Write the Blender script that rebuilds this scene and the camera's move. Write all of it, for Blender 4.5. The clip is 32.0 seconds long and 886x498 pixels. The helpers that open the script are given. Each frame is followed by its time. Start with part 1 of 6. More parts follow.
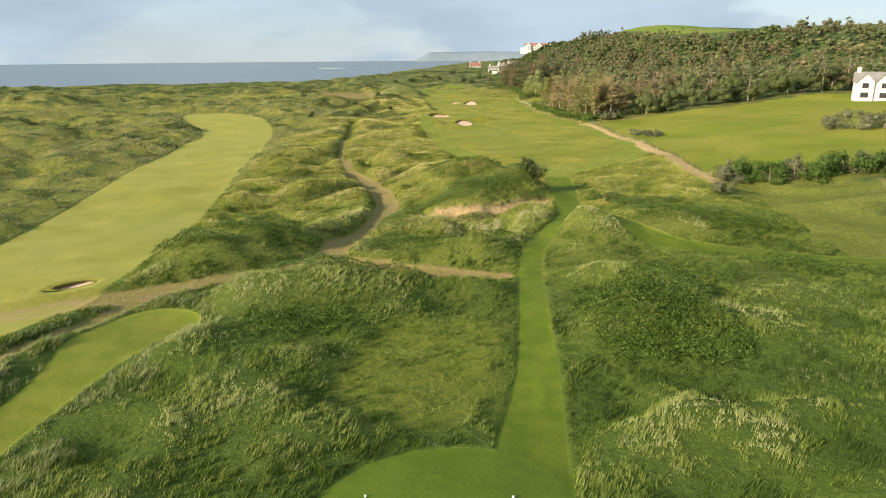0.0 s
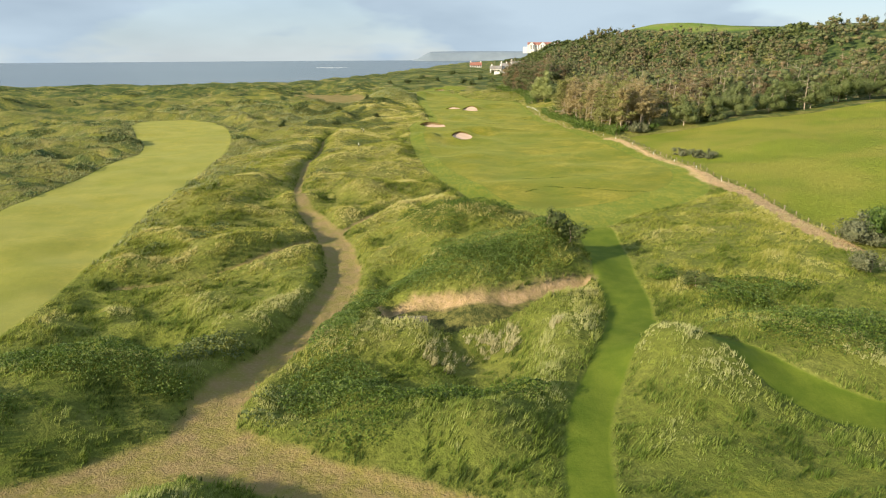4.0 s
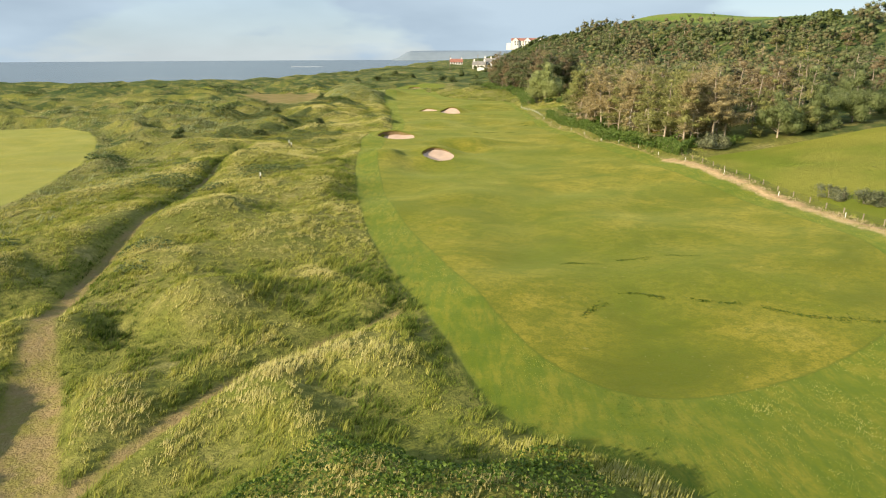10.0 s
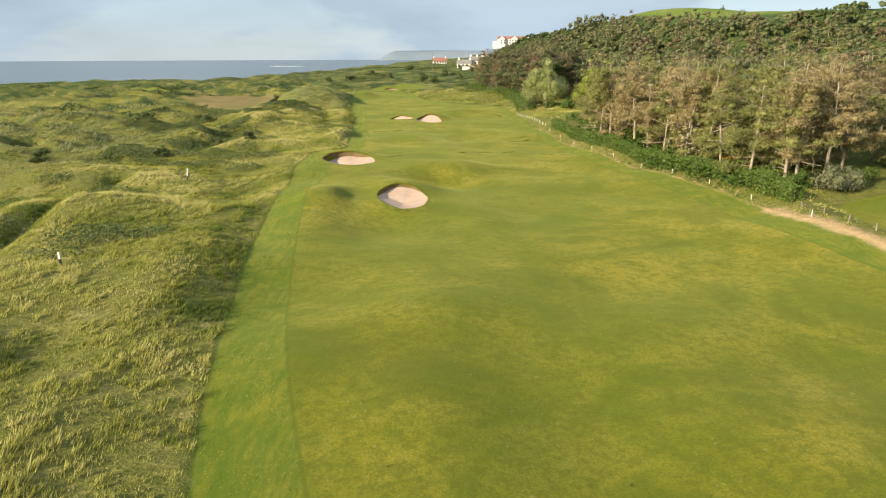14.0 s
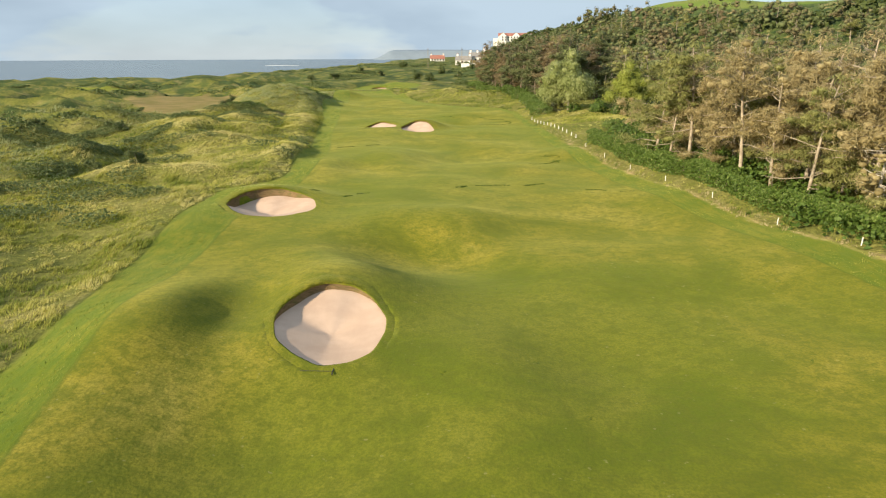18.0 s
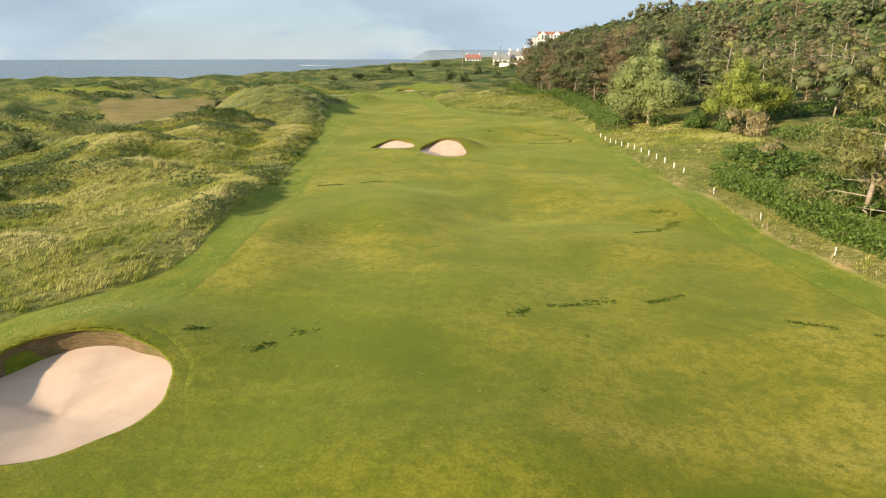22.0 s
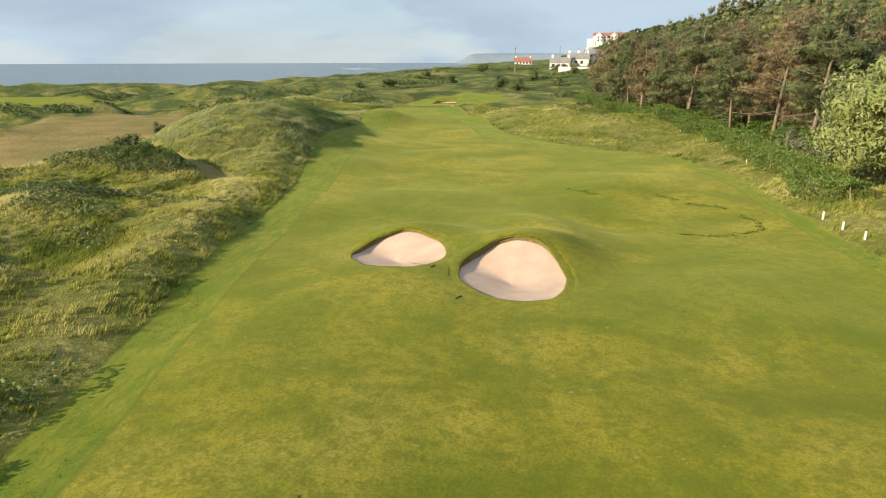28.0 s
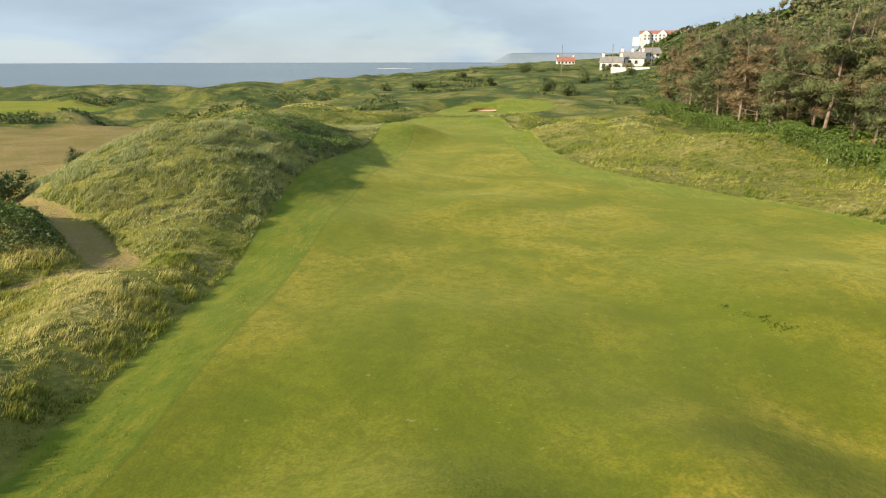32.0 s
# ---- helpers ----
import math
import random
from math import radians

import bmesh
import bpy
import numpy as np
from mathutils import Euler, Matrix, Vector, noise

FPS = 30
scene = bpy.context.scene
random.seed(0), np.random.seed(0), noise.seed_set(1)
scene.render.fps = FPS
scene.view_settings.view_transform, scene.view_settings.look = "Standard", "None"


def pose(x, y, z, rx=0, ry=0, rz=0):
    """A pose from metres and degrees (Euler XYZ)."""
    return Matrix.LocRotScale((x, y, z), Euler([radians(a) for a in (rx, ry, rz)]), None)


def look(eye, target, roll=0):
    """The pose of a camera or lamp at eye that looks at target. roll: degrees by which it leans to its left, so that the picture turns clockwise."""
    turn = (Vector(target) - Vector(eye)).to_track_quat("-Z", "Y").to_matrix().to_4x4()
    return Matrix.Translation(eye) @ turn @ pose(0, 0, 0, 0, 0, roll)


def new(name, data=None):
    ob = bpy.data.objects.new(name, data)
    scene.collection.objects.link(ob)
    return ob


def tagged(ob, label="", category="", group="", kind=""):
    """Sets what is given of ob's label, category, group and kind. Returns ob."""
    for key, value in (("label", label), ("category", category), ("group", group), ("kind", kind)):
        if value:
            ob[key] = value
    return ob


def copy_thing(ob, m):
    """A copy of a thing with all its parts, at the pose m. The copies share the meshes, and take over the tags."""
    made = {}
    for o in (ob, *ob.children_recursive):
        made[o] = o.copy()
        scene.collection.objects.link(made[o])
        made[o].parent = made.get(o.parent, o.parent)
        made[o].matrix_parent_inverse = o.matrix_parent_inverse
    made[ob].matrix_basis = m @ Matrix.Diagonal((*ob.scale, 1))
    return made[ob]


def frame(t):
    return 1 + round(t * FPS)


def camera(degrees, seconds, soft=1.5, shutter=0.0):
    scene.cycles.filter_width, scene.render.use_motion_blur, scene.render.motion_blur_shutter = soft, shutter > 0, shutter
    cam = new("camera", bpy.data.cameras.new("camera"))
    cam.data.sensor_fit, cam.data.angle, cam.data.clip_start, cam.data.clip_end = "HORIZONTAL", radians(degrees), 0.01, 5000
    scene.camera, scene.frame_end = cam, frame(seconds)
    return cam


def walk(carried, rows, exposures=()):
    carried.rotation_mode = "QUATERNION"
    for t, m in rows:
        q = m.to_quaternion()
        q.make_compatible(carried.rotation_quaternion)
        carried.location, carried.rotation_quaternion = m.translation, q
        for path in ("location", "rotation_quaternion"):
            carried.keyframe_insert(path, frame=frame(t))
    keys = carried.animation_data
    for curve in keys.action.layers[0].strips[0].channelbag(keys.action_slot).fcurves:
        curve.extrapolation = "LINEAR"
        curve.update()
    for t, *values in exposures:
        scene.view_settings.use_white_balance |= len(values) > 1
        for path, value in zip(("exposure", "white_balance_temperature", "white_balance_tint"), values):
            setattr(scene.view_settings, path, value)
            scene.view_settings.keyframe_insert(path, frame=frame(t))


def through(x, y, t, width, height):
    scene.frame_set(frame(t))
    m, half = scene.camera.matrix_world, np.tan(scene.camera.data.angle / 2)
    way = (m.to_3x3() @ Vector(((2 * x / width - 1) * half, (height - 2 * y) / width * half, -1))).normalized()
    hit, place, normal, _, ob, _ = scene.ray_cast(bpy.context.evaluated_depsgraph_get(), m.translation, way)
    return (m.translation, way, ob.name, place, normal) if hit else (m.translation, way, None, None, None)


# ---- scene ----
cam = camera(68.0, 32.0, 1.15)
# seconds, eye, and the turn in degrees
ROWS = [
    (0, 0.00, 0.00, 21.80, 73.57, 0.40, 1.42),
    (0.5, 0.18, 4.58, 22.06, 73.56, 0.37, 1.44),
    (1, 0.32, 9.18, 22.17, 73.55, 0.35, 1.46),
    (1.5, 0.40, 13.81, 22.18, 73.54, 0.32, 1.47),
    (2, 0.47, 18.50, 22.13, 73.54, 0.30, 1.48),
    (2.5, 0.57, 23.30, 22.02, 73.54, 0.29, 1.49),
    (3, 0.66, 28.21, 21.86, 73.54, 0.27, 1.49),
    (3.5, 0.74, 33.17, 21.65, 73.54, 0.26, 1.49),
    (5.5, 1.02, 53.29, 20.55, 73.53, 0.25, 1.47),
    (6, 0.97, 58.36, 20.14, 73.52, 0.25, 1.43),
    (6.5, 0.94, 63.48, 19.67, 73.51, 0.25, 1.34),
    (7, 0.97, 68.71, 19.23, 73.51, 0.25, 1.18),
    (7.5, 1.22, 73.99, 18.85, 73.50, 0.26, 0.97),
    (8, 1.44, 79.29, 18.51, 73.50, 0.26, 0.72),
    (8.5, 1.65, 84.58, 18.19, 73.50, 0.26, 0.45),
    (9, 1.67, 89.88, 17.87, 73.51, 0.26, 0.21),
    (9.5, 1.69, 95.30, 17.56, 73.52, 0.25, 0.00),
    (10, 1.78, 100.68, 17.23, 73.54, 0.23, -0.19),
    (10.5, 1.92, 105.94, 16.98, 73.55, 0.21, -0.36),
    (11, 2.20, 111.17, 16.87, 73.55, 0.17, -0.52),
    (11.5, 2.50, 116.33, 16.72, 73.55, 0.14, -0.68),
    (12, 2.81, 121.49, 16.58, 73.55, 0.11, -0.85),
    (12.5, 3.11, 126.61, 16.36, 73.55, 0.10, -1.01),
    (13, 3.35, 131.71, 16.12, 73.55, 0.11, -1.18),
    (13.5, 3.60, 136.86, 15.94, 73.56, 0.12, -1.34),
    (14, 3.88, 142.04, 15.75, 73.55, 0.13, -1.47),
    (14.5, 4.17, 147.14, 15.57, 73.54, 0.14, -1.58),
    (16.5, 5.31, 167.40, 14.52, 73.50, 0.13, -1.79),
    (17, 5.55, 172.42, 14.17, 73.50, 0.14, -1.77),
    (17.5, 5.78, 177.33, 13.86, 73.50, 0.14, -1.70),
    (18, 6.00, 182.15, 13.58, 73.52, 0.14, -1.56),
    (18.5, 6.21, 186.87, 13.32, 73.53, 0.14, -1.34),
    (19, 6.35, 191.58, 13.06, 73.54, 0.13, -1.06),
    (19.5, 6.42, 196.33, 12.87, 73.55, 0.11, -0.71),
    (20, 6.51, 200.95, 12.70, 73.54, 0.09, -0.32),
    (20.5, 6.59, 205.47, 12.62, 73.53, 0.07, 0.11),
    (21, 6.65, 209.90, 12.60, 73.54, 0.04, 0.56),
    (21.5, 6.71, 214.30, 12.52, 73.55, 0.01, 1.01),
    (22, 6.74, 218.57, 12.48, 73.57, -0.03, 1.44),
    (22.5, 6.63, 222.76, 12.52, 73.60, -0.07, 1.86),
    (23, 6.52, 226.95, 12.50, 73.62, -0.10, 2.25),
    (23.5, 6.48, 231.22, 12.45, 73.65, -0.11, 2.61),
    (24, 6.32, 235.57, 12.38, 73.69, -0.11, 2.94),
    (24.5, 6.11, 239.93, 12.36, 73.73, -0.10, 3.24),
    (25, 5.82, 244.22, 12.36, 73.76, -0.08, 3.52),
    (25.5, 5.50, 248.39, 12.32, 73.79, -0.05, 3.80),
    (27.5, 4.34, 264.91, 12.23, 73.84, 0.05, 4.92),
    (28, 3.99, 268.89, 12.23, 73.85, 0.07, 5.23),
    (28.5, 3.60, 272.77, 12.25, 73.84, 0.08, 5.57),
    (29, 3.26, 276.68, 12.21, 73.83, 0.09, 5.93),
    (29.5, 2.89, 280.63, 12.21, 73.82, 0.10, 6.30),
    (30, 2.51, 284.54, 12.17, 73.81, 0.10, 6.67),
    (30.5, 2.09, 288.38, 12.18, 73.81, 0.10, 7.06),
    (31, 1.67, 292.03, 12.23, 73.82, 0.09, 7.45),
    (31.5, 1.26, 295.60, 12.23, 73.82, 0.07, 7.86),
    (32, 0.78, 299.14, 12.20, 73.81, 0.05, 8.27),
]
walk(cam, [(t, pose(x, y, z, rx, ry, rz)) for t, x, y, z, rx, ry, rz in ROWS])
# ---- the lie of the land ----
def smooth(a, b, v):
    u = np.clip((v - a) / (b - a), 0, 1)
    return u * u * (3 - 2 * u)


def rounded(points, closed=True, times=2):
    """Chaikin's corner cutting."""
    p = np.array(points, float)
    for _ in range(times):
        q = np.roll(p, -1, 0) if closed else p[1:]
        a = p if closed else p[:-1]
        cut = np.stack([0.75 * a + 0.25 * q, 0.25 * a + 0.75 * q], 1).reshape(-1, p.shape[1])
        p = cut if closed else np.concatenate([p[:1], cut, p[-1:]])
    return p


def inside(poly, x, y):
    """Signed distance to an outline, positive inside."""
    p = np.asarray(poly)[:, :2]
    far, flag = np.full(np.shape(x), 1e9), np.zeros(np.shape(x), bool)
    for a, b in zip(p, np.roll(p, -1, 0)):
        d = b - a
        u = np.clip(((x - a[0]) * d[0] + (y - a[1]) * d[1]) / (d @ d + 1e-9), 0, 1)
        far = np.minimum(far, (x - a[0] - u * d[0]) ** 2 + (y - a[1] - u * d[1]) ** 2)
        if a[1] != b[1]:
            flag ^= ((a[1] > y) != (b[1] > y)) & (x < (b[0] - a[0]) * (y - a[1]) / (b[1] - a[1]) + a[0])
    return np.where(flag, 1, -1) * np.sqrt(far)


def along(line, x, y):
    """Distance to a line of (x, y, value...), and the last value at the nearest place."""
    p = np.asarray(line, float)
    best, val = np.full(np.shape(x), 1e18), np.zeros(np.shape(x))
    for a, b in zip(p[:-1], p[1:]):
        d = (b - a)[:2]
        u = np.clip(((x - a[0]) * d[0] + (y - a[1]) * d[1]) / (d @ d + 1e-9), 0, 1)
        e = (x - a[0] - u * d[0]) ** 2 + (y - a[1] - u * d[1]) ** 2
        near = e < best
        best = np.where(near, e, best)
        val = np.where(near, a[-1] + u * (b[-1] - a[-1]), val)
    return np.sqrt(best), val


def lattice(seed):
    return np.random.RandomState(seed).rand(64, 64)


LATTICES = [lattice(s) for s in range(6)]


def ripple(x, y, size, seed=0):
    """Smooth value noise from -1 to 1 with the given grain in metres."""
    u, v, g = x / size + 31.7 * seed, y / size + 17.3 * seed, LATTICES[seed % 6]
    i, j = np.floor(u).astype(int), np.floor(v).astype(int)
    a, b = u - i, v - j
    a, b = a * a * a * (a * (6 * a - 15) + 10), b * b * b * (b * (6 * b - 15) + 10)
    at = lambda m, n: g[(i + m) % 64, (j + n) % 64]
    return 2 * (at(0, 0) * (1 - a) * (1 - b) + at(1, 0) * a * (1 - b) + at(0, 1) * (1 - a) * b + at(1, 1) * a * b) - 1


def dunes(x, y, seed=0):
    """Uneven ridged humps, about 0 to 1; long soft ridges across the way further on."""
    r = 1 - np.abs(ripple(0.6 * x + 0.2 * y, y - 0.15 * x, 13, seed)) * 1.5
    q = 1 - np.abs(ripple(0.8 * x + 0.4 * y, y, 7, seed + 1)) * 1.6
    rough = 0.62 * r + 0.3 * q + 0.16 * ripple(x, y, 3.8, seed + 2)
    soft = 0.42 + 0.30 * ripple(0.45 * x - 0.1 * y, y + 0.2 * x, 14, seed + 3) + 0.16 * ripple(0.7 * x, y, 6.5, seed + 1)
    far = smooth(138, 165, y) * smooth(-62, -48, x)
    return rough * (1 - far) + soft * far


FAIRWAY = rounded([(-9.5, 215), (-6.3, 188), (-3.4, 172), (2.9, 151), (5.4, 142), (8.0, 134.5), (12.5, 130.5), (20, 132), (29.6, 137.5),
                   (35.8, 145), (38, 155), (37.4, 170), (34, 193), (31, 222), (27.5, 244), (25.3, 270), (25.8, 300), (26, 335),
                   (24, 356), (10, 362), (1, 372), (-2, 388), (-7, 408), (-11, 425), (-22, 428), (-19, 408), (-16.4, 384), (-15.5, 355),
                   (-12.5, 326), (-10.3, 297), (-8.1, 281), (-6.8, 262), (-7.4, 246), (-9.5, 238)])
APRON = rounded([(-13.5, 225), (-11.5, 200), (-7.4, 172), (-3.3, 155.6), (0, 145), (2.5, 137), (5, 128), (10, 124), (15, 119), (20, 119), (24, 126),
                 (36, 131), (41, 143), (40.5, 172), (36.5, 205), (33.5, 225), (30, 247), (27.6, 275), (27.3, 319), (27.5, 338), (26, 352),
                 (16, 364), (9, 371), (4, 380), (2, 392), (-2, 408), (-8, 432), (-26, 432), (-23, 405), (-21, 373), (-19.5, 348),
                 (-15.6, 326), (-13.5, 301), (-11.4, 284), (-10.2, 262), (-9.2, 254), (-13.3, 247), (-14.5, 236)])
NEXT_FAIRWAY = rounded([(-37, 40), (-36.5, 50), (-36.1, 58.8), (-34.9, 69), (-38, 88), (-43.4, 120), (-50.4, 170), (-57.8, 205), (-72, 246), (-96, 274),
                        (-112, 262), (-92, 225), (-75.5, 198), (-69.6, 150), (-63.9, 114), (-59.7, 88), (-56, 70), (-54, 40), (-48, 20), (-40, 25)])
TEE = rounded([(-8, 22), (-7.4, 27.2), (-5.2, 31), (-1.1, 32.8), (2.6, 32.6), (4.8, 30.6), (5.5, 28), (5.4, 12), (-8, 12)])
SIDE_TEE = rounded([(-25.2, 26), (-26.4, 32.8), (-25.6, 38.7), (-24.6, 45.7), (-22.4, 50.4), (-22.5, 53.4), (-25.8, 55.6), (-29.6, 54.6), (-31.2, 46.8), (-29.6, 42.2), (-29.2, 35.5), (-32, 28), (-31, 22)])
FIELD = rounded([(43.5, 112), (43.4, 128), (42.8, 148), (42.4, 173), (39.5, 201), (52, 207), (80, 213), (118, 226), (150, 229), (190, 225), (230, 190), (200, 120), (120, 104), (70, 104)])
FAR_GREEN = rounded([(-24, 438), (-12, 436), (1, 447), (6, 460), (-6, 468), (-22, 458)])
FAR_MEADOW = rounded([(-190, 420), (-120, 408), (-90, 440), (-130, 470), (-200, 470)])
DRY_FLAT = rounded([(-54, 332), (-45, 331), (-41.5, 345), (-44, 372), (-54, 400), (-78, 420), (-92, 395), (-70, 360)])
HILL_FIELD = rounded([(128, 700), (142, 620), (178, 530), (208, 492), (232, 500), (236, 545), (205, 650), (175, 730)])
# x, y, half width
TRACKS = [rounded(t, False) for t in (
    [(-44, 52, 2), (-34, 59, 2), (-28, 62.6, 2.2), (-24, 64.5, 2.2), (-19.5, 67.5, 2.6), (-15, 72, 2.8), (-8.5, 69, 2), (-3, 67, 1.9), (4.5, 64.5, 1.2)],
    [(-29, 62.5, 1.3), (-31.6, 56, 1.0), (-33.2, 49.5, .8), (-34.6, 43, .8), (-37, 36, .8)],
    [(-15, 72, 2), (-15.7, 78.7, 1.7), (-13.9, 85.6, 1.6), (-11.8, 95.5, 1.9), (-11.8, 106, 2.0), (-14, 116, 1.9), (-19, 129, 1.9), (-26, 142.5, 0.8), (-28.8, 157, 0.5), (-31.5, 187, 0.4), (-37, 228, 0.3)],
    [(-36, 103, .55), (-27.5, 107, .6), (-23, 112, .6), (-18, 119.5, .7)],
    [(-17, 121.5, .6), (-14.3, 129, .55), (-10.5, 136, .5), (-6, 140.5, .5), (-1.5, 144.5, .45)],
    [(-40, 318, .5), (-32, 323, .6), (-27.7, 330, .8), (-22.5, 333, 1.4), (-27, 335.5, 1.3), (-34, 341, 1), (-42, 346, .8)],
)]
MOWN = [rounded(t, False) for t in (
    [(3.5, 27, 2.2), (4.1, 33, 2.1), (5.6, 42, 1.5), (6.1, 51, 1.25), (7.1, 63, 1.2), (8.2, 73, 1.3), (12, 82, 1.5), (15.6, 90, 1.9), (16.3, 101, 2.2), (17.2, 110, 2.3), (17.8, 118, 2.2)],
    [(15.5, 88, 1.8), (18, 83, 1.9), (22.5, 75, 2), (31.5, 71.5, 1.9), (46, 69, 2), (80, 62, 2.2)],
)]
# thin worn strips in the rough
WORN = [rounded(t, False) for t in (
    [(9, 63.5, .9), (16, 66, 1.0), (30, 67.5, 1.1), (46, 67, 1.0)],
)]
# the thinner, shorter grass in front of the tee
TEE_FRONT = rounded([(-8, 36), (-9, 43), (-6.5, 50), (-1, 52.5), (4, 50), (3, 42), (2, 36), (-3, 34)])
# crests of the steep banks along the fairway: x, y, height
BANKS = [np.array(t, float) for t in (
    [(-13.5, 254, .2), (-12.6, 261, .7), (-12.2, 267, 1.2), (-12.4, 273, 1.4), (-13.0, 279, 1.0), (-15.5, 284, .2)],
    [(-16, 289, .1), (-16, 295, .4), (-16.4, 302, .6), (-17, 309, .5), (-18, 317, .3), (-20.5, 325, .6), (-24, 331, .4)],
    [(13.2, 70, .2), (12.9, 77, .9), (16, 84.5, .9), (20, 79, 1.0), (25, 74.5, .3)],
    [(13.5, 95, .2), (11.2, 88, .7), (7.2, 81, .8), (4.6, 75, .6), (2, 71.5, .5)],
    [(-14.5, 82, .4), (-17.5, 88, .5), (-15.5, 97, .45), (-15.5, 106, .45), (-18, 116, .4), (-24, 128, .4)],
)]
FENCE = np.array([(43, 98), (42.8, 107), (42.6, 128.5), (42.2, 148), (41.6, 172), (38.3, 201), (36.8, 214), (35.2, 223.5), (33.2, 235.3), (30.8, 255), (29, 280), (29.9, 287), (28.2, 319), (30, 345), (31, 365), (29, 385), (26.5, 407), (22, 450)])
PIT = rounded([(-7, 96.3), (-6.4, 89.2), (-1.5, 88.6), (4, 90), (8.5, 93), (12.5, 97), (14.6, 101.2), (13, 101.4), (7.9, 97.6), (2.6, 95.6), (-3.2, 96)], True, 1)
# centre, half sizes, turn in degrees, height of the turf wall at the back
BUNKERS = [((1.3, 212.3), (2.75, 4.0), 6, 0.45), ((-7.6, 239.2), (3.95, 4.3), 10, 0.95), ((-2.35, 307.9), (3.0, 4.0), 5, 0.25), ((4.7, 304.5), (3.15, 4.1), 4, 0.38), ((-39, 61.6), (1.9, 0.8), 42, 0.3),
           ((-12, 452), (3, 2.5), 0, 0.5)]
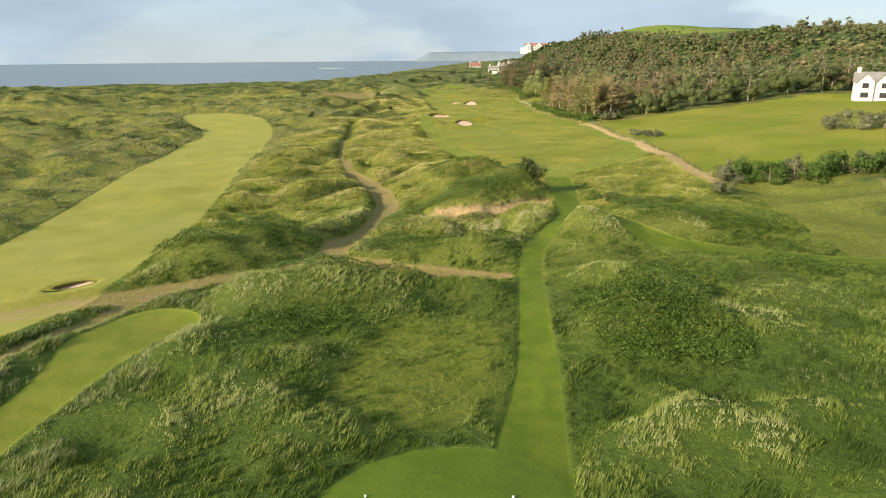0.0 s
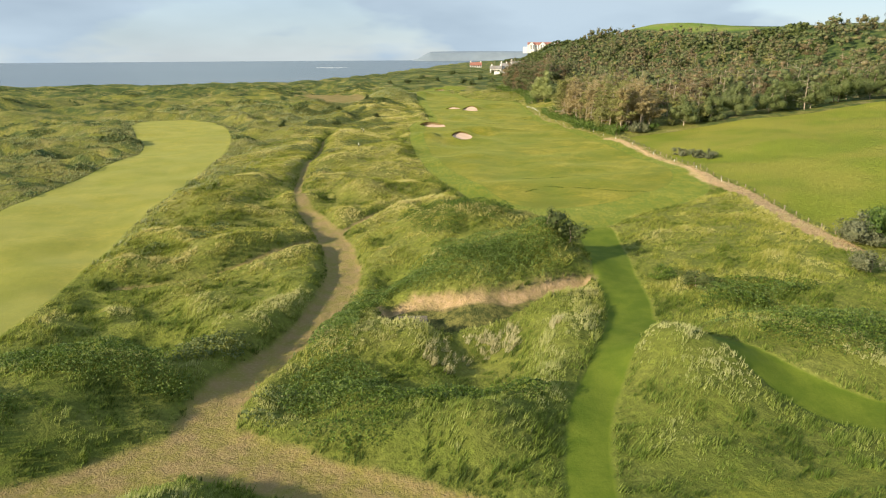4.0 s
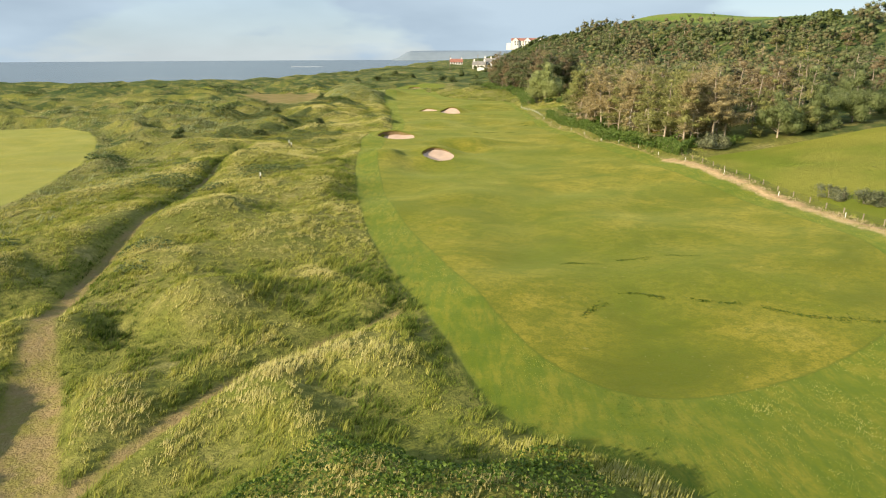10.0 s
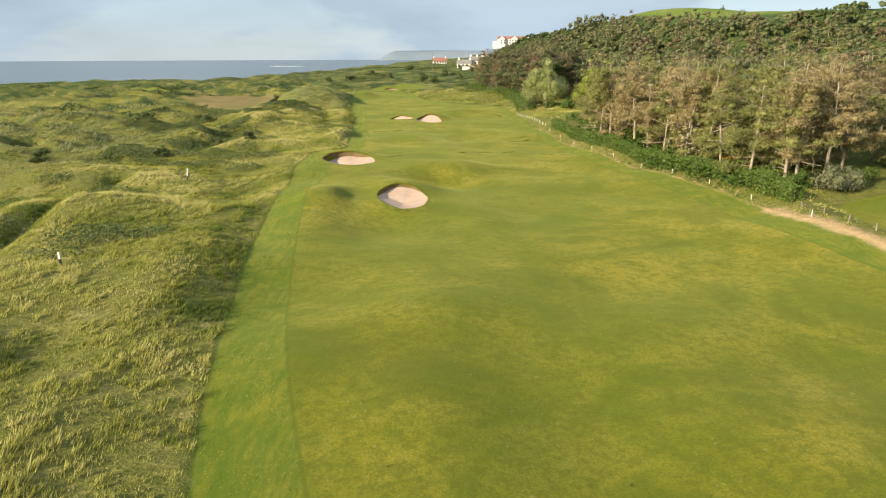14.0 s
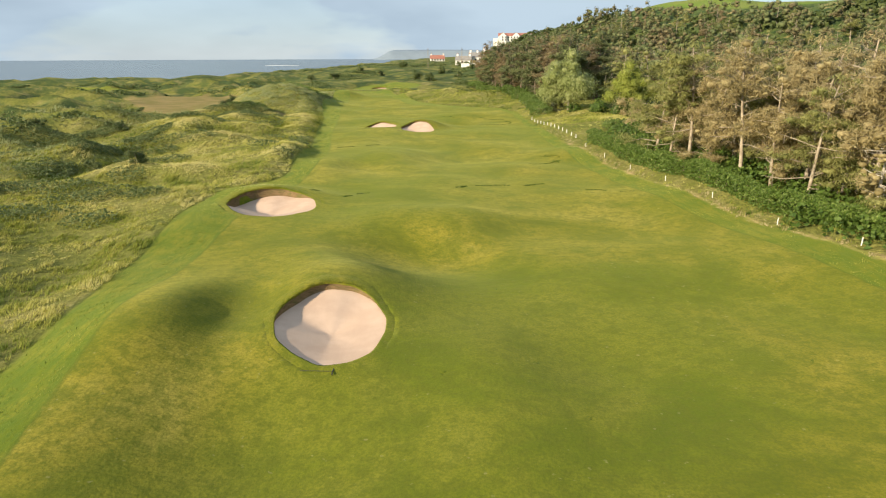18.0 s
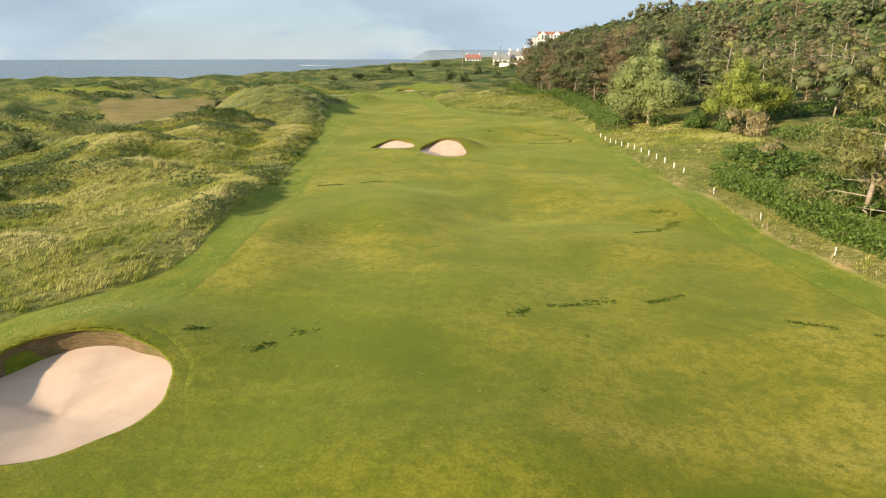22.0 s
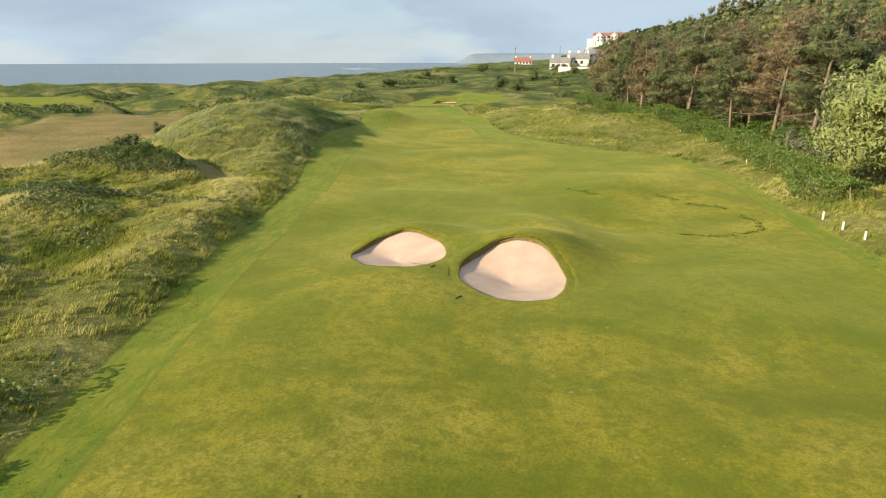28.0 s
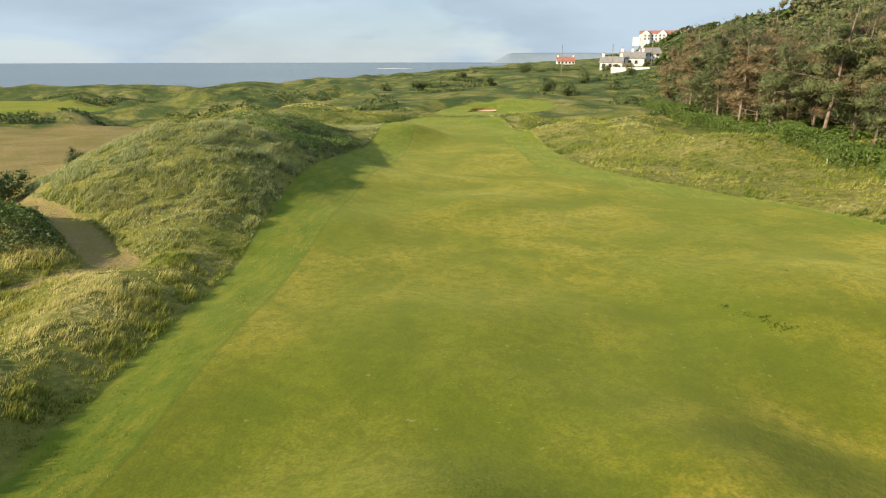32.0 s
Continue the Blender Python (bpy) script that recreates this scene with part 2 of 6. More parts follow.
# x, y, height, half sizes, turn in degrees
HUMPS = [(0, 213, 1.0, 7, 7.5, 0), (1.2, 218.6, 1.0, 5.5, 4.5, 25), (-8, 212, 1.3, 4.5, 8, 0), (-3.7, 214, -1.0, 2.6, 6, 0), (0.3, 222.8, 0.55, 8, 3.4, -48), (6, 228, -0.6, 8, 3.6, -48), (-7.5, 202, 0.75, 4, 8, 0), (-0.5, 202, -0.6, 4, 8, 0), (8.5, 206, 0.5, 3.5, 7, 0), (14.5, 208, -0.4, 3.5, 7, 0), (7, 316.5, 0.7, 5, 3, -56), (12.5, 320, -0.7, 5.5, 3.2, -56), (-2, 329.5, 0.4, 5, 4, 0), (1, 271, 0.9, 5.5, 10, 0), (9, 272, -0.7, 5, 10, 0), (-6, 263, 0.6, 4, 8, 0), (-1, 260, -0.5, 4, 7, 0), (4, 166, 0.5, 5, 12, 0), (12, 168, -0.4, 5, 12, 0), (-8, 244.5, 1.1, 6, 4, 0), (-7, 238, 0.6, 9, 8, 0), (-1, 232, 0.5, 5, 4, 5), (9, 236, 0.7, 9, 4, 5), (-1.8, 313, 1.1, 4.5, 3.2, 0),
         (6, 309.5, 1.5, 4.6, 3.8, 15), (12, 309, -0.5, 4, 5, 0), (4, 304, 0.5, 10, 8, 0), (16, 262, 0.4, 8, 6, 10), (2, 335, -0.5, 14, 12, 0), (16, 335, 0.6, 14, 10, 0), (4, 180, 0.5, 7, 6, 0), (20, 164, 0.5, 8, 7, 0), (25, 150, 0.6, 9, 7, 30), (8, 148, 0.5, 7, 5, 40), (23, 178, 0.6, 10, 7, 20),
         (0, 20, 1.2, 12, 12, 0), (16, 52, 2.2, 10, 12, 0), (29, 58, 2.0, 10, 12, 0), (17, 79, 2.3, 5.5, 4, -50), (29, 82, 2.0, 12, 6, 15), (-10, 56.5, 1.3, 8, 5, 10), (-19, 57, 1.0, 6, 4.5, 20),
         (-7, 78, 0.9, 4, 5, 20), (-2, 75, 1.1, 8, 3, -6), (1, 86, -1.3, 7, 5, 12), (4, 103, 2.6, 10, 6, 12), (10, 105, 1.6, 5, 5, 0), (1, 119, 2.9, 10, 6.5, 10), (-21, 101, 2.4, 8, 9, 0), (-24, 117, 2.0, 7, 8, 0), (-36, 130, 2.0, 9, 16, 10), (-22, 80, 1.5, 6, 5, 30), (-30, 72, 1.0, 8, 4, 30),
         (-25, 141, 1.5, 4, 4.5, 0), (-15.5, 144, 1.5, 4.5, 3.5, 10), (-11, 141, -0.5, 3, 2.5, 0), (-9, 150, 1.2, 5, 4.5, 0), (-31, 169, 1.0, 6, 10, 0), (-23, 172, 1.9, 4.5, 6, 0), (-17, 176, -0.9, 4, 6, 0), (-36, 152, 1.4, 5, 7, 0), (-13, 187, 0.9, 5, 7, 0), (-28, 207, 1.2, 8, 6, 0),
         (-20, 256, 1.5, 6, 4, 0), (-29, 258, 1.6, 5, 5, 0), (-26, 284, 1.8, 6, 4, 20), (-33, 291, 1.6, 4, 9, 0), (-40, 268, 1.8, 5, 9, 0), (-24, 297, 1.3, 5, 4, 0), (-30, 312, 1.5, 6, 5, 0), (-18, 275, 0.8, 5, 7, 20), (-20, 302, 0.6, 5, 7, 0), (-34, 270, -1.4, 6, 12, 0), (-24, 310, 1.4, 8, 6, 0), (-38, 300, 1.5, 12, 7, 0),
         (-30.5, 359, 5.6, 13, 20, 8), (-33, 384, 3.6, 10, 14, 0), (-21, 392, 1.2, 6, 6, 0), (-19.5, 399, 2.4, 7, 6, 10), (-9, 398, 0.1, 5, 5, 0), (5, 404, 2.3, 7, 5, 10), (14, 396, 1.4, 6, 5, 0), (24, 385, 1.7, 12, 9, 0), (17.5, 412, 2.0, 9, 6, 0),
         (-5, 428, 1.0, 9, 6, 0), (-5, 462, 1.3, 20, 12, 0), (20, 440, 2.0, 12, 9, 0), (-45, 420, 2.5, 14, 10, 0), (-37, 334, 1.9, 9, 3.6, 0), (-31, 317, 1.2, 7, 4, 15), (-62, 322, 1.6, 18, 8, 20), (-95, 350, 2.0, 25, 12, 10), (-70, 445, 2.5, 25, 10, 0), (-140, 390, 2.5, 40, 14, 5), (-190, 300, 5, 40, 30, 0)]
RIDGE = np.array([(450, 150, 28), (350, 290, 28), (285, 360, 29), (225, 470, 35), (165, 640, 37), (145, 800, 32), (130, 985, 25), (132, 1060, 14), (140, 1150, 4)], float)


def mown_paths(x, y):
    path = np.full(np.shape(x), -99.0)
    for line in MOWN:
        d, w = along(line, x, y)
        path = np.maximum(path, w - d)
    return path


def mown_at(x, y):
    """How far inside the short grass: fairway, apron, tees and mown paths, field."""
    fair = np.maximum(inside(FAIRWAY, x, y), inside(NEXT_FAIRWAY, x, y))
    tee = np.maximum(inside(TEE, x, y), inside(SIDE_TEE, x, y))
    path = mown_paths(x, y)
    return fair, np.maximum(inside(APRON, x, y), inside(FAR_GREEN, x, y)), tee, path, np.maximum(inside(FIELD, x, y), inside(FAR_MEADOW, x, y))


def dirt_at(x, y):
    track = np.full(np.shape(x), -99.0)
    for line in TRACKS:
        d, w = along(line, x, y)
        track = np.maximum(track, w - d)
    return track


def bowl_at(x, y):
    """0 outside the bunkers, 1 well inside."""
    out = np.zeros(np.shape(x))
    for (cx, cy), (a, b), turn, depth in BUNKERS:
        c, s = math.cos(math.radians(turn)), math.sin(math.radians(turn))
        u, v = (x - cx) * c + (y - cy) * s, -(x - cx) * s + (y - cy) * c
        rear = smooth(-0.6, 0.1, v / b)
        out = np.maximum(out, 1 - smooth(0, 1, (np.sqrt((u / a) ** 2 + (v / b) ** 2) - 0.88 - 0.05 * rear) / (0.11 + 0.02 * rear)))
    return out


def hump_at(x, y):
    z = np.zeros(np.shape(x))
    for cx, cy, h, a, b, turn in HUMPS:
        c, s = math.cos(math.radians(turn)), math.sin(math.radians(turn))
        u, v = ((x - cx) * c + (y - cy) * s) / a, (-(x - cx) * s + (y - cy) * c) / b
        z = z + h * np.exp(-1.3 * (u * u + v * v))
    return z


def land(x, y, dug=True, short=None, dirt=None):
    """Height of the ground."""
    x, y = np.asarray(x, float), np.asarray(y, float)
    short = np.maximum.reduce(mown_at(x, y)) if short is None else short
    dirt = dirt_at(x, y) if dirt is None else dirt
    z = 0.3 + 0.4 * ripple(x, y, 26, 1) + 0.36 * ripple(x, y, 10, 2) + 0.11 * ripple(x, y, 5.2, 5)
    # the hollow with the tracks, and lower ground towards the sea
    z = z - 3.2 * np.exp(-(((x + 22) / 20) ** 2 + ((y - 108) / 34) ** 2)) - 0.9 * smooth(-25, -60, x) * smooth(330, 200, y)
    z = z + hump_at(x, y)
    bare = smooth(0.2, -1.6, inside(FAIRWAY, x, y)) * smooth(0.4, -1.0, np.maximum(mown_paths(x, y), dirt))
    for line in BANKS:
        d, high = along(line, x, y)
        z = z + high * np.exp(-(d / 2.3) ** 2) * bare
    # rough ground
    wild = smooth(0.3, -5.0, short) * smooth(0.2, -3.5, dirt) * smooth(3, -3, inside(DRY_FLAT, x, y)) * smooth(1.5, -2.5, inside(TEE_FRONT, x, y))
    z = z + wild * (4.0 * (0.65 + 0.35 * smooth(-20, -70, x)) * (1 - 0.6 * smooth(14, 30, x)) * (dunes(x, y) - 0.42) + 0.2 + 0.9 * ripple(x, y, 19, 4) * smooth(-8, -16, x))
    z = z - 0.55 * smooth(-1.2, 0.5, dirt) + 0.22 * smooth(-0.1, -2.6, short) * smooth(-0.1, -1.6, dirt)
    # up to the fence, the wood and the house
    z = z + 1.7 * smooth(22, 44, x) * smooth(80, 130, y) + 5.5 * smooth(48, 150, x) * smooth(330, 240, y) + 2 * smooth(40, 75, x)
    # the hill
    d, top = along(RIDGE, x, y)
    right = inside(np.array([(430, 120), *RIDGE[:, :2], (1800, 1400), (1800, 100)]), x, y) > 0
    rise = np.where(right, 1.0, smooth(1, 0, d / (118 - 55 * smooth(600, 1000, y))))
    z = np.maximum(z, z * (1 - rise) + (top + 3 * ripple(x, y, 60, 3)) * rise)
    # further on the links climb, then fall to the shore
    z = z + 6.5 * smooth(430, 620, y) * smooth(-110, 20, x) + 1.5 * dunes(x / 2.5, y / 2.5, 2) * smooth(420, 520, y)
    shore = 600 + 820 * smooth(-150, 40, x) - 220 * smooth(-150, -700, x)
    z = z * (1 - smooth(-90, 10, y - shore)) - 18 * smooth(-60, 30, y - shore)
    # the pit with bare banks
    pit = inside(PIT, x, y)
    z = z - 1.5 * smooth(-0.4, 1.0, pit)
    return z - 3.0 * bowl_at(x, y) if dug else z
# ---- end of the lie ----

# ---- light ----
SUN_AZ, SUN_EL = (-0.81, -0.59), 22.0
world = bpy.data.worlds.new("sky")
scene.world = world
world.use_nodes = True
wn, wl = world.node_tree.nodes, world.node_tree.links
wn.clear()
sky = wn.new("ShaderNodeTexSky")
sky.sky_type, sky.sun_disc = "NISHITA", False
sky.sun_elevation = radians(SUN_EL)
sky.sun_rotation = math.atan2(SUN_AZ[0], SUN_AZ[1])
sky.air_density, sky.dust_density, sky.ozone_density = 1.0, 0.1, 2.0
tc = wn.new("ShaderNodeTexCoord")
wm = wn.new("ShaderNodeMapping")
wm.inputs["Scale"].default_value = (1.0, 1.0, 3.2)
wm.inputs["Location"].default_value = (0.35, 0.2, 0.1)
wl.new(tc.outputs["Generated"], wm.inputs["Vector"])
wno = wn.new("ShaderNodeTexNoise")
wno.inputs["Scale"].default_value, wno.inputs["Detail"].default_value, wno.inputs["Roughness"].default_value = 1.9, 5.0, 0.5
wl.new(wm.outputs["Vector"], wno.inputs["Vector"])
wr = wn.new("ShaderNodeValToRGB")
wr.color_ramp.elements[0].position, wr.color_ramp.elements[1].position = 0.42, 0.66
wl.new(wno.outputs["Fac"], wr.inputs["Fac"])
wno2 = wn.new("ShaderNodeTexNoise")
wno2.inputs["Scale"].default_value, wno2.inputs["Detail"].default_value = 3.1, 4.0
wl.new(wm.outputs["Vector"], wno2.inputs["Vector"])
wr2 = wn.new("ShaderNodeValToRGB")
wr2.color_ramp.elements[0].color, wr2.color_ramp.elements[1].color = (2.35, 2.98, 3.6, 1), (3.05, 3.78, 4.4, 1)
wr2.color_ramp.elements[0].position, wr2.color_ramp.elements[1].position = 0.38, 0.62
wl.new(wno2.outputs["Fac"], wr2.inputs["Fac"])
wmix = wn.new("ShaderNodeMix")
wmix.data_type = "RGBA"
wmx = wn.new("ShaderNodeMath")
wmx.operation, wmx.inputs[1].default_value, wmx.use_clamp = "ADD", 0.82, True
wl.new(wr.outputs["Color"], wmx.inputs[0])
wl.new(wmx.outputs[0], wmix.inputs["Factor"])
wl.new(sky.outputs["Color"], wmix.inputs[6])
wl.new(wr2.outputs["Color"], wmix.inputs[7])
wb = wn.new("ShaderNodeBackground")
wb.inputs["Strength"].default_value = 0.11
wl.new(wmix.outputs[2], wb.inputs["Color"])
wo = wn.new("ShaderNodeOutputWorld")
wl.new(wb.outputs["Background"], wo.inputs["Surface"])
sun = new("sun", bpy.data.lights.new("sun", "SUN"))
sun.data.energy, sun.data.angle, sun.data.color = 5.0, radians(0.9), (1.0, 0.85, 0.60)
scene.view_settings.exposure = 0.73
az = Vector((SUN_AZ[0], SUN_AZ[1], 0)).normalized() * math.cos(radians(SUN_EL))
sun.matrix_world = look((0, 0, 60), Vector((0, 0, 60)) - Vector((az.x, az.y, math.sin(radians(SUN_EL)))))


# ---- materials ----
class Nodes:
    """A small writer of node materials."""

    def __init__(self, name, rough=0.8, spec=0.3):
        self.mat = bpy.data.materials.new(name)
        self.mat.use_nodes = True
        self.n, self.l = self.mat.node_tree.nodes, self.mat.node_tree.links
        self.b = self.n["Principled BSDF"]
        self.b.inputs["Roughness"].default_value, self.b.inputs["Specular IOR Level"].default_value = rough, spec
        self.pos = self.n.new("ShaderNodeNewGeometry")

    def put(self, socket, value):
        if isinstance(value, (int, float)):
            socket.default_value = value
        elif isinstance(value, tuple):
            socket.default_value = (*value, 1) if len(value) == 3 and socket.type == "RGBA" else value
        else:
            self.l.new(value, socket)

    def noise(self, size, detail=3, rough=0.55, stretch=None, where=None, warp=0.0):
        node = self.n.new("ShaderNodeTexNoise")
        node.inputs["Scale"].default_value, node.inputs["Detail"].default_value, node.inputs["Roughness"].default_value = 1 / size, detail, rough
        node.inputs["Distortion"].default_value = warp
        source = where or self.pos.outputs["Position"]
        if stretch:
            m = self.n.new("ShaderNodeMapping")
            m.inputs["Scale"].default_value = stretch
            self.l.new(source, m.inputs["Vector"])
            source = m.outputs["Vector"]
        self.l.new(source, node.inputs["Vector"])
        return node.outputs["Fac"]

    def attr(self, name):
        node = self.n.new("ShaderNodeAttribute")
        node.attribute_name = name
        return node.outputs["Fac"]

    def math(self, op, a, b=0.0):
        node = self.n.new("ShaderNodeMath")
        node.operation = op
        self.put(node.inputs[0], a)
        self.put(node.inputs[1], b)
        return node.outputs[0]

    def step(self, value, low, high, a=0.0, b=1.0):
        node = self.n.new("ShaderNodeMapRange")
        node.interpolation_type = "SMOOTHSTEP"
        self.put(node.inputs["Value"], value)
        for key, v in (("From Min", low), ("From Max", high), ("To Min", a), ("To Max", b)):
            node.inputs[key].default_value = v
        return node.outputs["Result"]

    def mix(self, fac, a, b, blend="MIX"):
        node = self.n.new("ShaderNodeMix")
        node.data_type, node.blend_type = "RGBA", blend
        self.put(node.inputs["Factor"], fac)
        self.put(node.inputs[6], a)
        self.put(node.inputs[7], b)
        return node.outputs[2]

    def ramp(self, fac, *stops):
        node = self.n.new("ShaderNodeValToRGB")
        e = node.color_ramp.elements
        while len(e) < len(stops):
            e.new(0.5)
        for el, (p, c) in zip(e, stops):
            el.position, el.color = p, (*c, 1)
        self.put(node.inputs["Fac"], fac)
        return node.outputs["Color"]

    def island(self):
        return self.pos.outputs["Random Per Island"]

    def own(self):
        return self.n.new("ShaderNodeObjectInfo").outputs["Random"]

    def bump(self, height, strength=0.4, distance=0.05):
        node = self.n.new("ShaderNodeBump")
        node.inputs["Strength"].default_value, node.inputs["Distance"].default_value = strength, distance
        self.put(node.inputs["Height"], height)
        self.l.new(node.outputs["Normal"], self.b.inputs["Normal"])

    def done(self, colour, rough=None):
        self.put(self.b.inputs["Base Color"], colour)
        if rough is not None:
            self.put(self.b.inputs["Roughness"], rough)
        return self.mat


def simple(name, a, b, size, rough=0.7, spec=0.3, bump=0.0, detail=4):
    m = Nodes(name, rough, spec)
    f = m.noise(size, detail)
    g = m.noise(size * 0.13, 3)
    c = m.mix(m.step(f, 0.35, 0.65), a, b)
    c = m.mix(m.step(g, 0.3, 0.7, 0, 0.25), c, tuple(v * 0.6 for v in a))
    if bump:
        m.bump(g, 0.5, bump)
    return m.done(c)


def leafy(name, dark, mid, light, through=0.3, rough=0.55, patch=6.0):
    """Leaves and blades: each one varies, and whole patches do too."""
    m = Nodes(name, rough, 0.25)
    c = m.ramp(m.island(), (0.0, dark), (0.5, mid), (1.0, light))
    c = m.mix(m.step(m.noise(patch, 3), 0.3, 0.7, 0.0, 0.4), c, dark)
    c = m.mix(m.math("MULTIPLY", m.own(), 0.25), c, light)
    c = m.mix(m.step(m.noise(0.22, 3, 0.7), 0.42, 0.62, 0.0, 0.5), c, dark)
    m.bump(m.noise(0.2, 3, 0.7), 0.7, 0.12)
    m.put(m.b.inputs["Base Color"], c)
    t = m.n.new("ShaderNodeBsdfTranslucent")
    m.l.new(c, t.inputs["Color"])
    mix = m.n.new("ShaderNodeMixShader")
    mix.inputs[0].default_value = through
    m.l.new(m.b.outputs[0], mix.inputs[1])
    m.l.new(t.outputs[0], mix.inputs[2])
    m.l.new(mix.outputs[0], m.n["Material Output"].inputs["Surface"])
    return m.mat


def rough_colour(m):
    """The colour of the long grass: green hollows, straw crowns, the same on the ground and on the blades."""
    big, mid, fine = m.noise(17, 4), m.noise(4.2, 4, 0.6), m.noise(0.55, 3, 0.6, (1, 1, 0.4))
    c = m.ramp(mid, (0.26, (0.165, 0.19, 0.032)), (0.42, (0.285, 0.272, 0.062)), (0.57, (0.41, 0.35, 0.11)), (0.73, (0.55, 0.45, 0.20)))
    c = m.mix(m.step(big, 0.44, 0.64, 0.0, 0.6), c, (0.23, 0.24, 0.05))
    north = m.n.new("ShaderNodeSeparateXYZ")
    m.l.new(m.pos.outputs["Position"], north.inputs[0])
    fresh = m.step(m.math("ADD", north.outputs["Y"], m.math("MULTIPLY", big, 70)), 125, 195, 0.62, 0.08)
    c = m.mix(fresh, c, (0.185, 0.255, 0.03))
    # greener towards the tee, and darkened there: cloud shade put into the colour
    lush_shade = m.step(m.math("ADD", north.outputs["Y"], m.math("MULTIPLY", big, 40)), 62, 108, 0.8, 0.0)
    c = m.mix(lush_shade, c, (0.08, 0.125, 0.026))
    return m.mix(m.step(fine, 0.36, 0.66, 0.0, 0.55), c, (0.08, 0.10, 0.02)), lush_shade


def fairway_colour(m, grain):
    """Close-mown turf: olive and straw-green mottles over fresher green."""
    fair = m.ramp(m.noise(9, 5, 0.6, None, None, 0.8), (0.33, (0.094, 0.106, 0.007)), (0.45, (0.174, 0.165, 0.013)), (0.57, (0.264, 0.219, 0.026)), (0.69, (0.315, 0.255, 0.045)))
    fair = m.mix(m.step(m.noise(26, 4, 0.6, None, None, 0.5), 0.44, 0.60, 0.0, 0.55), fair, (0.095, 0.137, 0.007))
    fair = m.mix(m.step(m.noise(3.2, 5, 0.65), 0.48, 0.64, 0.0, 0.55), fair, (0.085, 0.112, 0.007))
    fair = m.mix(m.step(m.noise(0.55, 4, 0.7), 0.44, 0.62, 0, 0.6), fair, (0.10, 0.112, 0.010))
    fair = m.mix(m.step(grain, 0.36, 0.66, 0, 0.5), fair, (0.065, 0.088, 0.008))
    return fair


def ground_material():
    m = Nodes("links_turf", 0.85, 0.08)
    m.put(m.b.inputs["Sheen Weight"], m.step(m.math("MAXIMUM", m.attr("fairway"), m.attr("apron")), -0.3, 0.3, 0.0, 0.13))
    m.b.inputs["Sheen Roughness"].default_value = 0.5
    m.b.inputs["Sheen Tint"].default_value = (0.75, 0.80, 0.25, 1)
    edge = m.math("MULTIPLY", m.math("SUBTRACT", m.noise(0.9, 4), 0.5), 0.5)
    edge2 = m.math("MULTIPLY", m.math("SUBTRACT", m.noise(2.6, 4), 0.5), 2.2)

    def within(name, soft=0.12, wobble=edge):
        return m.step(m.math("ADD", m.attr(name), wobble), -soft, soft)

    c, lush_shade = rough_colour(m)
    # dark litter, deepened so that the shade between tufts is in the colour
    gap_shade = m.math("MINIMUM", 1.0, m.math("MULTIPLY", lush_shade, 1.25))
    wild = m.math("MULTIPLY", m.step(m.noise(0.3, 3, 0.7), 0.3, 0.6, 0.25, 0.85), m.math("ADD", 0.68, m.math("MULTIPLY", lush_shade, 0.4)))
    c = m.mix(wild, c, m.mix(gap_shade, (0.11, 0.115, 0.028), (0.055, 0.085, 0.015)))
    # bare scrub further off
    c = m.mix(m.step(m.math("ADD", m.noise(9, 5, 0.65), m.math("MULTIPLY", m.attr("scrub"), 0.25)), 0.67, 0.83), c, (0.035, 0.06, 0.02))
    # grey-green and straw patches on the seaward dunes
    c = m.mix(m.math("MULTIPLY", m.step(m.noise(4.5, 5, 0.65), 0.42, 0.58), m.math("MULTIPLY", m.attr("scrub"), 0.75)), c, (0.085, 0.115, 0.035))
    c = m.mix(m.math("MULTIPLY", m.step(m.noise(10, 5, 0.65), 0.54, 0.66), m.math("MULTIPLY", m.attr("scrub"), 0.6)), c, (0.30, 0.25, 0.105))
    # thin worn grass
    c = m.mix(m.math("MULTIPLY", m.step(m.math("ADD", m.math("MAXIMUM", m.attr("worn"), m.attr("front")), edge2), -1.3, 1.3), 0.5), c, m.mix(m.step(m.noise(0.6, 4, 0.7), 0.35, 0.65), (0.25, 0.255, 0.04), (0.155, 0.19, 0.026)))
    # the pit floor, mottled darker than the ground round it
    c = m.mix(m.step(m.math("ADD", m.attr("pit"), m.math("MULTIPLY", edge2, 0.3)), -0.1, 0.5), c, m.mix(m.step(m.noise(0.9, 4, 0.7), 0.4, 0.62), (0.06, 0.07, 0.022), (0.17, 0.16, 0.05)))
    # apron
    grain = m.noise(0.12, 3, 0.7)
    semi = m.mix(m.step(m.noise(3.0, 5, 0.65), 0.35, 0.65), (0.112, 0.145, 0.009), (0.205, 0.195, 0.021))
    semi = m.mix(m.step(m.noise(0.5, 4, 0.7, (1, 0.22, 1)), 0.38, 0.62, 0, 0.7), semi, (0.075, 0.125, 0.012))
    semi = m.mix(m.step(grain, 0.3, 0.75, 0, 0.4), semi, (0.06, 0.10, 0.012))
    c = m.mix(m.step(m.math("ADD", m.attr("apron"), m.math("MULTIPLY", edge2, 0.35)), -0.5, 0.4), c, semi)
    # fairway
    fair = fairway_colour(m, grain)
    speck = m.step(m.noise(0.35, 2, 0.5), 0.70, 0.76)
    fair = m.mix(m.math("MULTIPLY", speck, 0.25), fair, (0.4, 0.36, 0.17))
    c = m.mix(within("fairway", 0.06), c, fair)
